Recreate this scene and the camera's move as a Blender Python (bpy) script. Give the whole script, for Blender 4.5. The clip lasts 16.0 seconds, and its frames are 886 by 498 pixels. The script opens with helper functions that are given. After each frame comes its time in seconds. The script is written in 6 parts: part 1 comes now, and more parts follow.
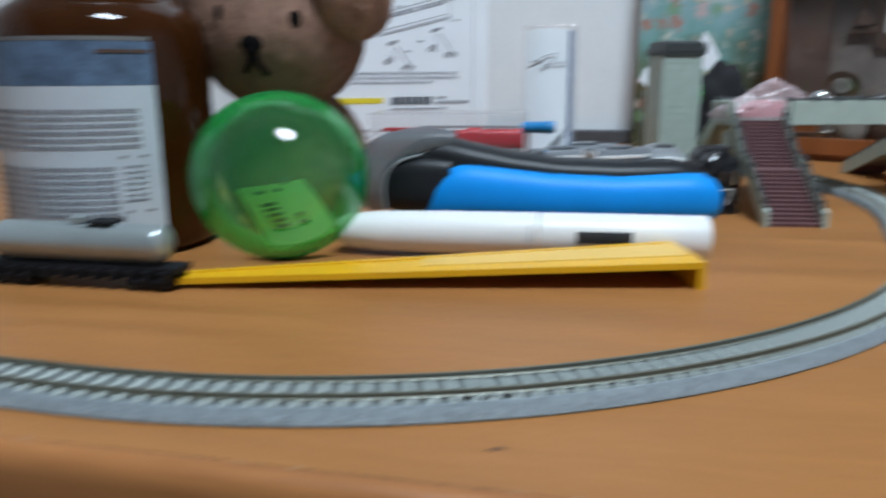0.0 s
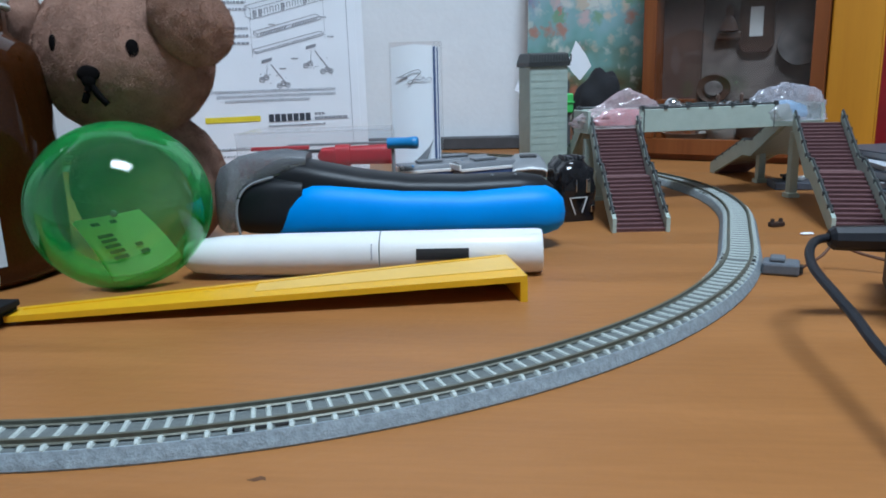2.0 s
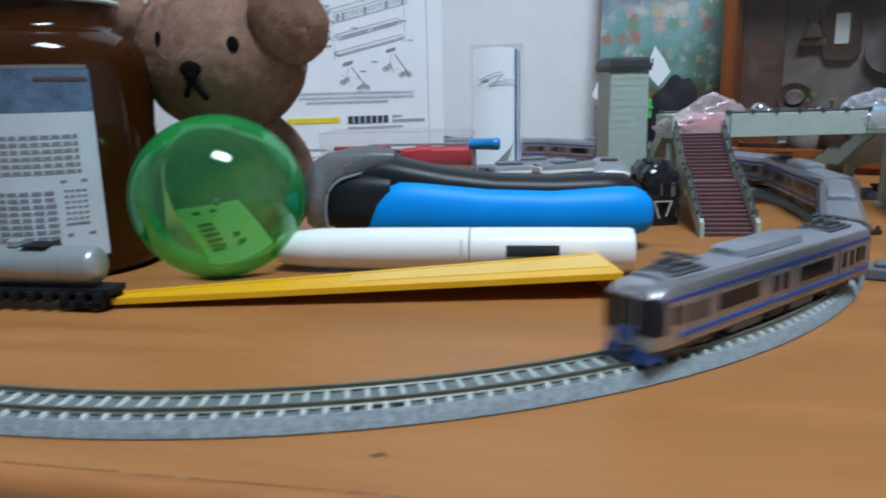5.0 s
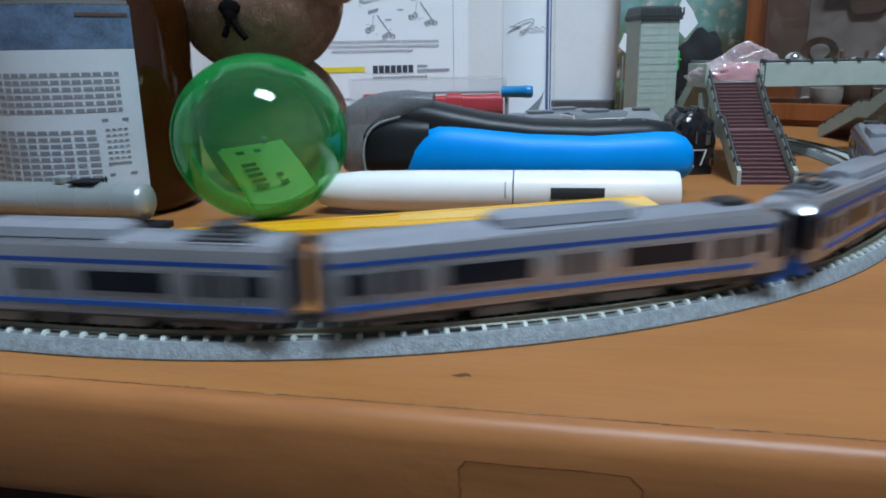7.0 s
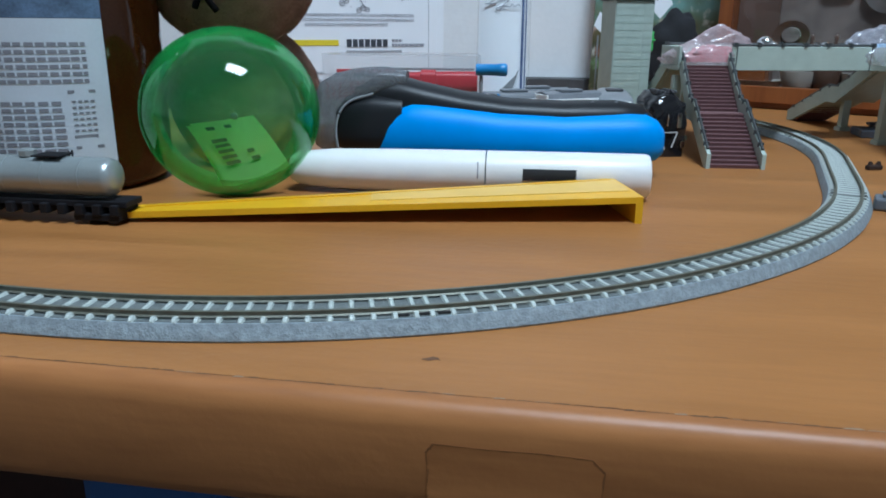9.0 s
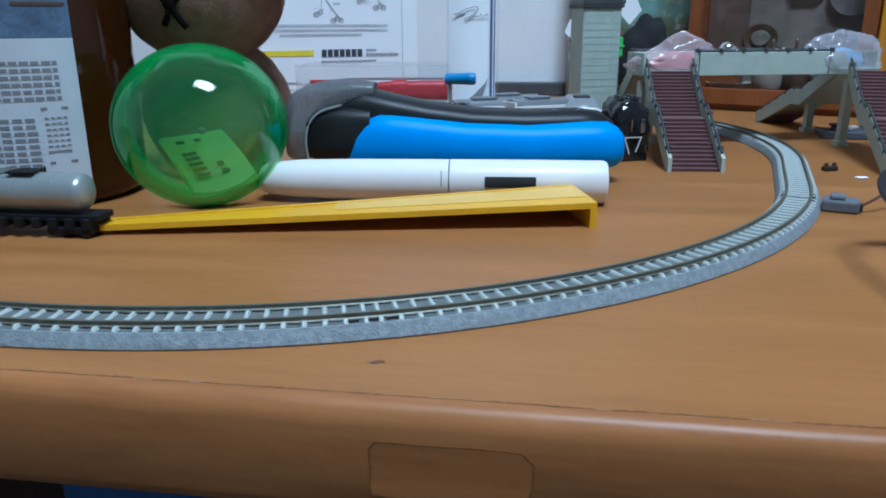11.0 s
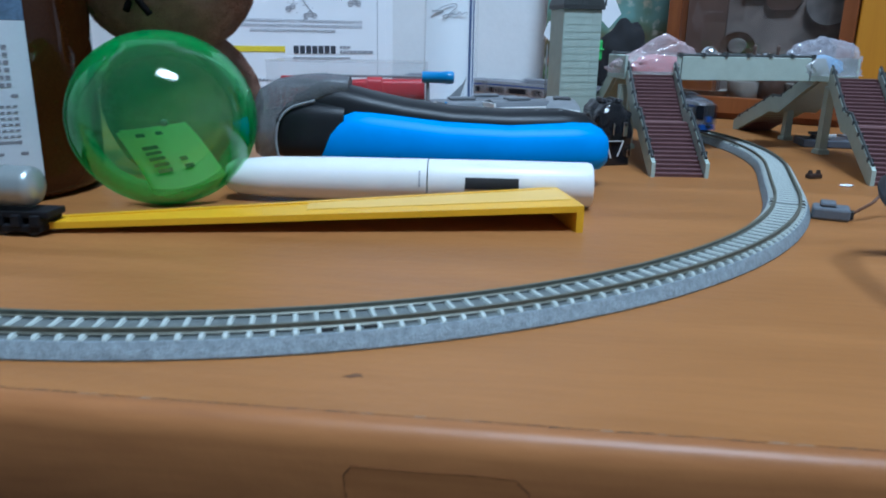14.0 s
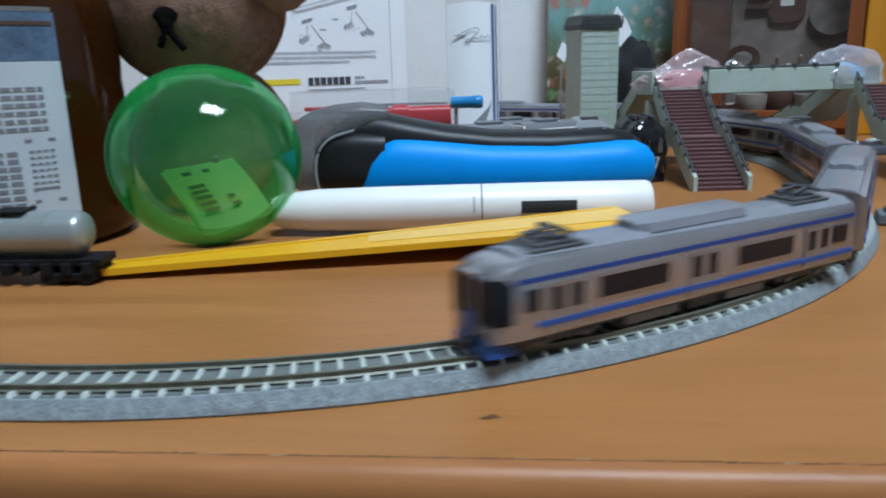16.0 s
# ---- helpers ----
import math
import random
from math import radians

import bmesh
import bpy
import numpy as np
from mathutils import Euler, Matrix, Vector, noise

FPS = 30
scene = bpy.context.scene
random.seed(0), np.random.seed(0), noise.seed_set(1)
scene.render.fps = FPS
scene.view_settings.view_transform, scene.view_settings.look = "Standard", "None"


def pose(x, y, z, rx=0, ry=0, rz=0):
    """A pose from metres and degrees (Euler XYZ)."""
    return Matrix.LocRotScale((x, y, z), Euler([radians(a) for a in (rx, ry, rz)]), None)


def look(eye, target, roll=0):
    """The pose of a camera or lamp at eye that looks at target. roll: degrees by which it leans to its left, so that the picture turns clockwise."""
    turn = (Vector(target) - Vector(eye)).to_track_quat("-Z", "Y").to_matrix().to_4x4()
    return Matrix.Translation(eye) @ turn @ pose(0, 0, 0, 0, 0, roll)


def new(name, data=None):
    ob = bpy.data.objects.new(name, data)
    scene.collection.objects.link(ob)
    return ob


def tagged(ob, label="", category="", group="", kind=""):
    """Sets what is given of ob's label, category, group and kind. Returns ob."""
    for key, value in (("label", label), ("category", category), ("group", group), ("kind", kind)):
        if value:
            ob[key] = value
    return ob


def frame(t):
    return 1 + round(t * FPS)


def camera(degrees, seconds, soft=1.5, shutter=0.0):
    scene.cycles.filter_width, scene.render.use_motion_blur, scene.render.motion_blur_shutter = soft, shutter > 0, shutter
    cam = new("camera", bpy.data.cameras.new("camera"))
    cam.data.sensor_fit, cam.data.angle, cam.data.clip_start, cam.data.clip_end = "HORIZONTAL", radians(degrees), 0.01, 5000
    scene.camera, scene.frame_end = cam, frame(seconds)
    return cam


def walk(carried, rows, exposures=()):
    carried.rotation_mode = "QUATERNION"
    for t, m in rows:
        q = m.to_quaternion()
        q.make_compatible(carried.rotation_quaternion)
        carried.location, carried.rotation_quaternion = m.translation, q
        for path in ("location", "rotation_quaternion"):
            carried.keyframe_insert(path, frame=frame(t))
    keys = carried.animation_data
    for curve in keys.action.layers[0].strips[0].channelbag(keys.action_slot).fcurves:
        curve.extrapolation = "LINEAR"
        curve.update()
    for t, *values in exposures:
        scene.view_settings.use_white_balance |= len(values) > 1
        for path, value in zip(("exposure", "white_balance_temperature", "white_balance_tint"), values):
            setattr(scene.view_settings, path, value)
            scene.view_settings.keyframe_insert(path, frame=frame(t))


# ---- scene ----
cam = camera(62.1, 16.0, 1.8, 0.7)
LAMP_WATTS = 31
PATH = [
    (0, (0.057, 0.073, 0.084), (0.026, 2.018, -0.38), -0.3),
    (0.5, (0.098, 0.083, 0.091), (0.285, 2.031, -0.319), -0.0),
    (1, (0.108, 0.069, 0.1), (0.302, 2.016, -0.314), -1.2),
    (1.5, (0.103, 0.066, 0.096), (0.26, 2.007, -0.356), -1.6),
    (2, (0.102, 0.065, 0.093), (0.233, 2.006, -0.369), -1.8),
    (2.5, (0.099, 0.066, 0.092), (0.241, 2.007, -0.37), -1.2),
    (3, (0.095, 0.071, 0.093), (0.291, 2.009, -0.359), -0.4),
    (3.5, (0.1, 0.063, 0.092), (0.235, 2.0, -0.387), -1.2),
    (4, (0.096, 0.072, 0.092), (0.134, 2.01, -0.401), -1.1),
    (4.5, (0.093, 0.069, 0.089), (0.09, 2.024, -0.335), -1.8),
    (5, (0.084, 0.064, 0.086), (0.076, 2.018, -0.339), -1.3),
    (5.2, (0.072, 0.064, 0.082), (0.049, 2.016, -0.35), -1.5),
    (7.3, (0.063, 0.061, 0.076), (0.067, 1.99, -0.454), -0.6),
    (7.5, (0.066, 0.06, 0.077), (0.101, 1.986, -0.461), -0.4),
    (8, (0.071, 0.062, 0.08), (0.17, 1.979, -0.482), 1.3),
    (8.5, (0.065, 0.062, 0.079), (0.111, 1.977, -0.495), 1.0),
    (8.6, (0.063, 0.062, 0.079), (0.115, 1.976, -0.5), 1.0),
    (10.8, (0.075, 0.054, 0.08), (0.155, 1.961, -0.519), -0.8),
    (11, (0.076, 0.051, 0.084), (0.163, 1.963, -0.497), -0.3),
    (11.5, (0.075, 0.051, 0.081), (0.175, 1.96, -0.509), 0.1),
    (12, (0.077, 0.058, 0.077), (0.148, 1.957, -0.547), 0.1),
    (12.5, (0.076, 0.061, 0.073), (0.134, 1.952, -0.577), -0.5),
    (13, (0.071, 0.057, 0.074), (0.152, 1.957, -0.544), -0.1),
    (13.5, (0.067, 0.059, 0.073), (0.208, 1.967, -0.511), 1.0),
    (14, (0.073, 0.068, 0.078), (0.244, 1.979, -0.487), 1.1),
    (14.5, (0.076, 0.078, 0.082), (0.247, 1.993, -0.471), -0.2),
    (15, (0.076, 0.086, 0.083), (0.306, 2.009, -0.417), -0.8),
    (15.5, (0.057, 0.088, 0.078), (0.317, 2.008, -0.418), -0.9),
    (16, (0.041, 0.083, 0.075), (0.259, 2.009, -0.417), -1.5),
]
walk(cam, [(t, look(eye, target, roll)) for t, eye, target, roll in PATH], exposures=((0, 0, 6400, 10), (1.5, -0.03, 6150, 10), (3, -0.05, 5700, 9), (4, -0.04, 5500, 8), (5, -0.02, 6200, 10), (7.5, -0.05, 6050, 9), (8.6, -0.05, 6000, 8), (11, -0.08, 5450, 7), (13, -0.06, 5100, 7), (14, -0.06, 5400, 7), (14.6, -0.04, 5700, 8), (15, -0.03, 5400, 8), (15.5, -0.03, 5750, 8), (16, -0.02, 6150, 9)))

# ---- world and light ----
world = bpy.data.worlds.new("world")
scene.world = world
world.use_nodes = True
world.node_tree.nodes["Background"].inputs[0].default_value = (0.55, 0.65, 0.8, 1)
world.node_tree.nodes["Background"].inputs[1].default_value = 0.15
lamp_data = bpy.data.lights.new("ceiling_lamp", "AREA")
lamp_data.shape, lamp_data.size, lamp_data.size_y, lamp_data.energy = "ELLIPSE", 0.62, 0.36, LAMP_WATTS
lamp_data.color = (0.675, 0.845, 1.0)
lamp = new("ceiling_lamp", lamp_data)
lamp.matrix_world = pose(0.36, -0.17, 1.555, 0, 0, -10.6)
scene.view_settings.exposure = 0.0


# ---- materials ----
def mat(name, color, rough=0.5, metal=0.0, vary=0.12, scale=60.0, bump=0.0, fine=900.0, spec=0.5, stretch=(1, 1, 1), coat=0.0, random=0.0):
    """A surface with stains at one scale and grain at a finer one, in metres."""
    m = bpy.data.materials.new(name)
    m.use_nodes = True
    nt = m.node_tree
    b = nt.nodes["Principled BSDF"]
    b.inputs["Roughness"].default_value, b.inputs["Metallic"].default_value = rough, metal
    b.inputs["Specular IOR Level"].default_value, b.inputs["Coat Weight"].default_value = spec, coat
    co, mp = nt.nodes.new("ShaderNodeTexCoord"), nt.nodes.new("ShaderNodeMapping")
    mp.inputs["Scale"].default_value = stretch
    nt.links.new(co.outputs["Object"], mp.inputs["Vector"])
    n1, n2 = nt.nodes.new("ShaderNodeTexNoise"), nt.nodes.new("ShaderNodeTexNoise")
    n1.inputs["Scale"].default_value, n2.inputs["Scale"].default_value = scale, fine
    n1.inputs["Detail"].default_value = 4
    for n in (n1, n2):
        nt.links.new(mp.outputs["Vector"], n.inputs["Vector"])
    add = nt.nodes.new("ShaderNodeMath")
    add.operation = "MULTIPLY_ADD"
    nt.links.new(n2.outputs["Fac"], add.inputs[0])
    add.inputs[1].default_value = 0.5
    nt.links.new(n1.outputs["Fac"], add.inputs[2])
    ramp = nt.nodes.new("ShaderNodeMapRange")
    ramp.inputs["From Min"].default_value, ramp.inputs["From Max"].default_value = 0.45, 1.05
    ramp.inputs["To Min"].default_value, ramp.inputs["To Max"].default_value = 1 - vary, 1 + vary
    nt.links.new(add.outputs[0], ramp.inputs["Value"])
    mul = nt.nodes.new("ShaderNodeVectorMath")
    mul.operation = "SCALE"
    mul.inputs[0].default_value = color
    nt.links.new(ramp.outputs["Result"], mul.inputs["Scale"])
    out = mul.outputs[0]
    if random:
        info, rr = nt.nodes.new("ShaderNodeObjectInfo"), nt.nodes.new("ShaderNodeMapRange")
        rr.inputs["To Min"].default_value, rr.inputs["To Max"].default_value = 1 - random, 1 + random
        nt.links.new(info.outputs["Random"], rr.inputs["Value"])
        m2 = nt.nodes.new("ShaderNodeVectorMath")
        m2.operation = "SCALE"
        nt.links.new(out, m2.inputs[0])
        nt.links.new(rr.outputs["Result"], m2.inputs["Scale"])
        out = m2.outputs[0]
    nt.links.new(out, b.inputs["Base Color"])
    if bump:
        bp = nt.nodes.new("ShaderNodeBump")
        bp.inputs["Strength"].default_value, bp.inputs["Distance"].default_value = bump, 0.001
        nt.links.new(add.outputs[0], bp.inputs["Height"])
        nt.links.new(bp.outputs["Normal"], b.inputs["Normal"])
    return m


def clear(name, color, rough=0.03, gloss=0.12):
    """Thin clear plastic or glass sheet."""
    m = bpy.data.materials.new(name)
    m.use_nodes = True
    nt = m.node_tree
    nt.nodes.remove(nt.nodes["Principled BSDF"])
    tr, gl, mx, fr, ad = (nt.nodes.new("ShaderNode" + k) for k in ("BsdfTransparent", "BsdfGlossy", "MixShader", "LayerWeight", "Math"))
    tr.inputs["Color"].default_value = (*color, 1)
    gl.inputs["Roughness"].default_value = rough
    fr.inputs["Blend"].default_value = 0.18
    ad.operation, ad.inputs[1].default_value, ad.inputs[2].default_value = "MULTIPLY_ADD", 0.5, gloss * 0.3
    nt.links.new(fr.outputs["Facing"], ad.inputs[0])
    nt.links.new(ad.outputs[0], mx.inputs[0])
    nt.links.new(tr.outputs[0], mx.inputs[1])
    nt.links.new(gl.outputs[0], mx.inputs[2])
    nt.links.new(mx.outputs[0], nt.nodes["Material Output"].inputs["Surface"])
    return m


def film_plastic(name, color, opacity=0.4, rough=0.15):
    """Milky plastic film: part of it diffuse, the rest clear with a gloss."""
    m = clear(name, (0.98, 0.98, 0.98), rough, 0.14)
    nt = m.node_tree
    mx = [n for n in nt.nodes if n.type == "MIX_SHADER"][0]
    [n for n in nt.nodes if n.type == "MATH"][0].inputs[1].default_value = 0.25
    df, m2, nz, mr = (nt.nodes.new("ShaderNode" + k) for k in ("BsdfDiffuse", "MixShader", "TexNoise", "MapRange"))
    df.inputs["Color"].default_value = (*color, 1)
    nz.inputs["Scale"].default_value = 90
    mr.inputs["From Min"].default_value, mr.inputs["From Max"].default_value = 0.35, 0.65
    mr.inputs["To Min"].default_value, mr.inputs["To Max"].default_value = opacity * 0.5, min(1, opacity * 1.5)
    nt.links.new(nz.outputs["Fac"], mr.inputs["Value"])
    nt.links.new(mr.outputs["Result"], m2.inputs[0])
    nt.links.new(mx.outputs[0], m2.inputs[1])
    nt.links.new(df.outputs[0], m2.inputs[2])
    nt.links.new(m2.outputs[0], nt.nodes["Material Output"].inputs["Surface"])
    return m


def wood(name, dark, light, rough, along=0, size=1.0, blend=0.06, spec=0.5):
    """Varnished wood with grain along one axis."""
    m = mat(name, light, rough, spec=spec)
    nt = m.node_tree
    b = nt.nodes["Principled BSDF"]
    mp = [n for n in nt.nodes if n.type == "MAPPING"][0]
    sc = [1.0, 1.0, 1.0]
    sc[along] = blend
    mp.inputs["Scale"].default_value = sc
    n1, n2 = [n for n in nt.nodes if n.type == "TEX_NOISE"]
    n1.inputs["Scale"].default_value, n2.inputs["Scale"].default_value = 45 * size, 420 * size
    n1.inputs["Distortion"].default_value = 0.6
    add = [n for n in nt.nodes if n.type == "MATH"][0]
    add.inputs[1].default_value = 0.35
    cr = nt.nodes.new("ShaderNodeValToRGB")
    cr.color_ramp.elements[0].position, cr.color_ramp.elements[1].position = 0.42, 0.95
    cr.color_ramp.elements[0].color, cr.color_ramp.elements[1].color = (*dark, 1), (*light, 1)
    nt.links.new(add.outputs[0], cr.inputs[0])
    nt.links.new(cr.outputs[0], b.inputs["Base Color"])
    rr = nt.nodes.new("ShaderNodeMapRange")
    rr.inputs["To Min"].default_value, rr.inputs["To Max"].default_value = rough * 0.8, rough * 1.3
    nt.links.new(n1.outputs["Fac"], rr.inputs["Value"])
    nt.links.new(rr.outputs["Result"], b.inputs["Roughness"])
    return m


def weathered(m, scale, amount, distance):
    """Adds fine pores to a surface: relief, and a broken sheen."""
    nt = m.node_tree
    b = nt.nodes["Principled BSDF"]
    co = [n for n in nt.nodes if n.type == "TEX_COORD"][0]
    nz, bp = nt.nodes.new("ShaderNodeTexNoise"), nt.nodes.new("ShaderNodeBump")
    nz.inputs["Scale"].default_value, nz.inputs["Detail"].default_value = scale, 6
    bp.inputs["Strength"].default_value, bp.inputs["Distance"].default_value = amount, distance
    nt.links.new(co.outputs["Object"], nz.inputs["Vector"])
    nt.links.new(nz.outputs["Fac"], bp.inputs["Height"])
    nt.links.new(bp.outputs["Normal"], b.inputs["Normal"])
    return m


DESK = wood("desk_veneer", (0.285, 0.113, 0.031), (0.402, 0.168, 0.050), 0.42, blend=0.11, spec=0.32)
LIPPING = wood("edge_lipping", (0.245, 0.088, 0.025), (0.44, 0.175, 0.054), 0.44, blend=0.1, spec=0.4)
weathered(DESK, 260, 0.25, 0.0006)
weathered(LIPPING, 180, 0.3, 0.0006)
SEAM = mat("seam", (0.12, 0.055, 0.025), 0.7, vary=0.7, scale=120)
CHIPPALE = mat("veneer_chip", (0.31, 0.21, 0.14), 0.7, vary=0.3, scale=300)
SCORCH = mat("scorch_brown", (0.11, 0.043, 0.015), 0.5, vary=0.3, scale=300)
RESIDUE = mat("glue_residue", (0.215, 0.08, 0.023), 0.45, vary=0.3, scale=200)
WALLPAPER = mat("wallpaper", (0.84, 0.85, 0.86), 0.8, vary=0.03, scale=25, bump=0.5, fine=180)
PLASTER = mat("plaster", (0.72, 0.72, 0.72), 0.9, vary=0.05, scale=3)
# plaster darkened in colour: shade of the recess, less bounce from behind the viewer
SHADEWALL = mat("plaster_shade_tone", (0.45, 0.43, 0.41), 0.9, vary=0.1, scale=3)
CARPET = mat("carpet", (0.08, 0.07, 0.07), 0.95, vary=0.3, scale=30)
BALLAST = mat("ballast_plastic", (0.235, 0.275, 0.295), 0.65, vary=0.28, scale=420, bump=0.5, fine=1400)
SLEEPER = mat("sleeper_plastic", (0.44, 0.48, 0.445), 0.55, vary=0.15, scale=300)
BED = mat("trackbed_plastic", (0.135, 0.15, 0.145), 0.6, vary=0.2, scale=400, bump=0.3)
RAILM = mat("nickel_rail", (0.14, 0.138, 0.105), 0.5, metal=0.3, vary=0.15, scale=200)
BLACKGAP = mat("joint_black", (0.02, 0.02, 0.02), 0.6)
SILVER = mat("train_silver", (0.43, 0.43, 0.46), 0.27, metal=0.82, vary=0.06, scale=120)
ROOF = mat("train_roof_grey", (0.25, 0.26, 0.295), 0.32, metal=0.2, vary=0.1, scale=200)
TBLUE = mat("train_blue_band", (0.018, 0.078, 0.30), 0.35, vary=0.05)
TGLASS = mat("train_window", (0.010, 0.011, 0.016), 0.16, vary=0.1, spec=0.3)
TNAVY = mat("train_navy_band", (0.014, 0.055, 0.25), 0.35, vary=0.05)
TBLACK = mat("train_black", (0.02, 0.02, 0.022), 0.5, vary=0.2)
TDOOR = mat("train_door", (0.36, 0.365, 0.39), 0.3, metal=0.75, vary=0.05)
UNDER = mat("underframe_grey", (0.07, 0.07, 0.075), 0.6, vary=0.25)
GEARBOX = mat("equipment_grey", (0.2, 0.2, 0.2), 0.6, vary=0.2)
COUPLER = mat("coupler_black", (0.015, 0.015, 0.015), 0.6)
BLUEPLUG = mat("blue_rubber", (0.002, 0.275, 0.78), 0.5, vary=0.05, spec=0.3)
BLACKRUB = mat("black_rubber", (0.011, 0.012, 0.014), 0.42, vary=0.15, spec=0.3)
GREYPL = mat("smoke_plastic", (0.24, 0.25, 0.26), 0.35, vary=0.1)
SMOKE = film_plastic("smoky_guard", (0.17, 0.175, 0.185), 0.75, 0.25)
BLACKGL = mat("gloss_black", (0.012, 0.012, 0.014), 0.12, vary=0.1)
WHITEPL = mat("white_plastic", (0.8, 0.79, 0.77), 0.35, vary=0.03)
YELLOWPALE = mat("pale_yellow_plastic", (0.76, 0.46, 0.085), 0.4, vary=0.05, scale=60)
YELLOW = mat("yellow_plastic", (0.76, 0.40, 0.009), 0.38, vary=0.06, scale=40)
SHELLGREEN = mat("overpass_grey_green", (0.41, 0.485, 0.425), 0.6, vary=0.08, scale=120)
RAILDARK = mat("overpass_handrail", (0.045, 0.05, 0.05), 0.5, vary=0.2)
TREAD = mat("tread_brown", (0.138, 0.064, 0.066), 0.65, vary=0.15, scale=200)
NOSING = mat("landing_edge", (0.24, 0.13, 0.125), 0.6, vary=0.15, scale=200)
RISER = mat("riser_brown", (0.15, 0.072, 0.074), 0.7, vary=0.15, scale=200)
PLUSH = mat("brown_plush", (0.345, 0.205, 0.152), 0.95, vary=0.26, scale=110, bump=0.8, fine=900, spec=0.1)
BLUECASE = film_plastic("blue_case", (0.10, 0.22, 0.36), 0.5, 0.2)
STITCH = mat("black_stitch", (0.006, 0.005, 0.005), 0.95, vary=0.2, spec=0.05)
PAPER = mat("white_paper", (0.86, 0.87, 0.9), 0.75, vary=0.03, scale=30)
INK = mat("ink_grey", (0.3, 0.3, 0.33), 0.8)
LABELINK = mat("label_print", (0.19, 0.19, 0.21), 0.7)
SHELLROOF = mat("shell_roof_grey", (0.17, 0.18, 0.195), 0.4, vary=0.15)
INKDK = mat("ink_dark", (0.05, 0.055, 0.07), 0.8)
YELLOWINK = mat("yellow_ink", (0.8, 0.62, 0.03), 0.75)
# white label paper greyed: the weaker light at the left is in its colour
JARPAPER = mat("jar_label_paper_dimmed", (0.52, 0.56, 0.60), 0.5, vary=0.06, scale=40)
BLUEINK = mat("label_blue", (0.085, 0.135, 0.215), 0.6, vary=0.5, scale=90)
LABELTOP = mat("label_grey", (0.16, 0.155, 0.15), 0.5, vary=0.2, scale=60)
NAVY = mat("navy_stripe", (0.05, 0.09, 0.22), 0.5)
AMBER = mat("amber_jar_glass", (0.034, 0.0095, 0.002), 0.06, vary=0.4, scale=20, spec=0.3)
LIDW = mat("white_lid", (0.66, 0.7, 0.7), 0.4, vary=0.04)
TANKS = mat("tank_silver", (0.36, 0.40, 0.40), 0.3, metal=0.5, vary=0.08)
TANKB = mat("wagon_black", (0.009, 0.009, 0.011), 0.65, vary=0.4, spec=0.2)
SLIP = mat("slip_paper", (0.55, 0.92, 0.42), 0.8, vary=0.04)
SLIPINK = mat("slip_ink", (0.05, 0.16, 0.06), 0.8)
REDPL = mat("red_plastic", (0.55, 0.015, 0.025), 0.35, vary=0.1)
CYAN = mat("cyan_plastic", (0.02, 0.22, 0.5), 0.35, vary=0.1)
CABWOOD = wood("cabinet_wood", (0.17, 0.045, 0.012), (0.30, 0.095, 0.025), 0.35, along=2)
ORANGE = wood("orange_wood", (0.50, 0.19, 0.003), (0.60, 0.245, 0.006), 0.55, along=2)
CABBACK = mat("cabinet_back", (0.22, 0.18, 0.165), 0.8, vary=0.6, scale=34)
PATTERNED = mat("patterned_plate", (0.21, 0.185, 0.18), 0.4, vary=0.6, scale=75)
PANELBR = mat("panel_brown", (0.13, 0.08, 0.065), 0.6, vary=0.3, scale=40)
CERAMIC = mat("grey_ceramic", (0.4, 0.38, 0.35), 0.35, vary=0.2, scale=60)
CERBROWN = mat("brown_ceramic", (0.095, 0.053, 0.038), 0.35, vary=0.25, scale=60)
LACE = mat("lace", (0.5, 0.48, 0.46), 0.9, vary=0.3, scale=200)
TAG = mat("white_tag", (0.75, 0.77, 0.78), 0.6)
GREYBOX = mat("controller_black", (0.008, 0.008, 0.011), 0.55, vary=0.2)
CABLE = mat("black_cable", (0.007, 0.008, 0.012), 0.5)
WIREBR = mat("brown_wire", (0.12, 0.05, 0.025), 0.6)
FEEDER = mat("feeder_grey", (0.13, 0.145, 0.165), 0.55, vary=0.15)
BITBR = mat("brown_bit", (0.03, 0.014, 0.01), 0.6)
CHROME = mat("bead_chrome", (0.75, 0.76, 0.78), 0.12, metal=1.0, vary=0.1)
GREENTOY = mat("green_toy", (0.08, 0.55, 0.12), 0.4)
DKCLOTH = mat("black_cloth", (0.012, 0.012, 0.014), 0.9, vary=0.3)
BLUEBOX = mat("blue_box", (0.02, 0.09, 0.27), 0.5, vary=0.1, scale=20)
CARD = mat("cardboard", (0.16, 0.09, 0.05), 0.8, vary=0.2, scale=20)
BOOKW = mat("book_pages", (0.5, 0.52, 0.56), 0.8, vary=0.1)
BOOKD = mat("book_cover", (0.07, 0.08, 0.1), 0.5, vary=0.2)
REDBOT = mat("red_bottle", (0.22, 0.008, 0.012), 0.3, vary=0.2, scale=30)
CHAIRW = mat("dark_chair", (0.05, 0.022, 0.018), 0.4, vary=0.2)
PINKBAG = film_plastic("pink_bag", (0.78, 0.62, 0.64), 0.3)
BLUEBAG = film_plastic("blue_bag", (0.66, 0.64, 0.7), 0.3)
BAGPRINT = mat("bag_print", (0.25, 0.5, 0.75), 0.4, vary=0.2)
BAGRED = mat("bag_red_print", (0.62, 0.22, 0.24), 0.4, vary=0.3)
SLEEVECARD = mat("gloss_card", (0.9, 0.92, 0.94), 0.22, vary=0.02, scale=30, coat=0.4)
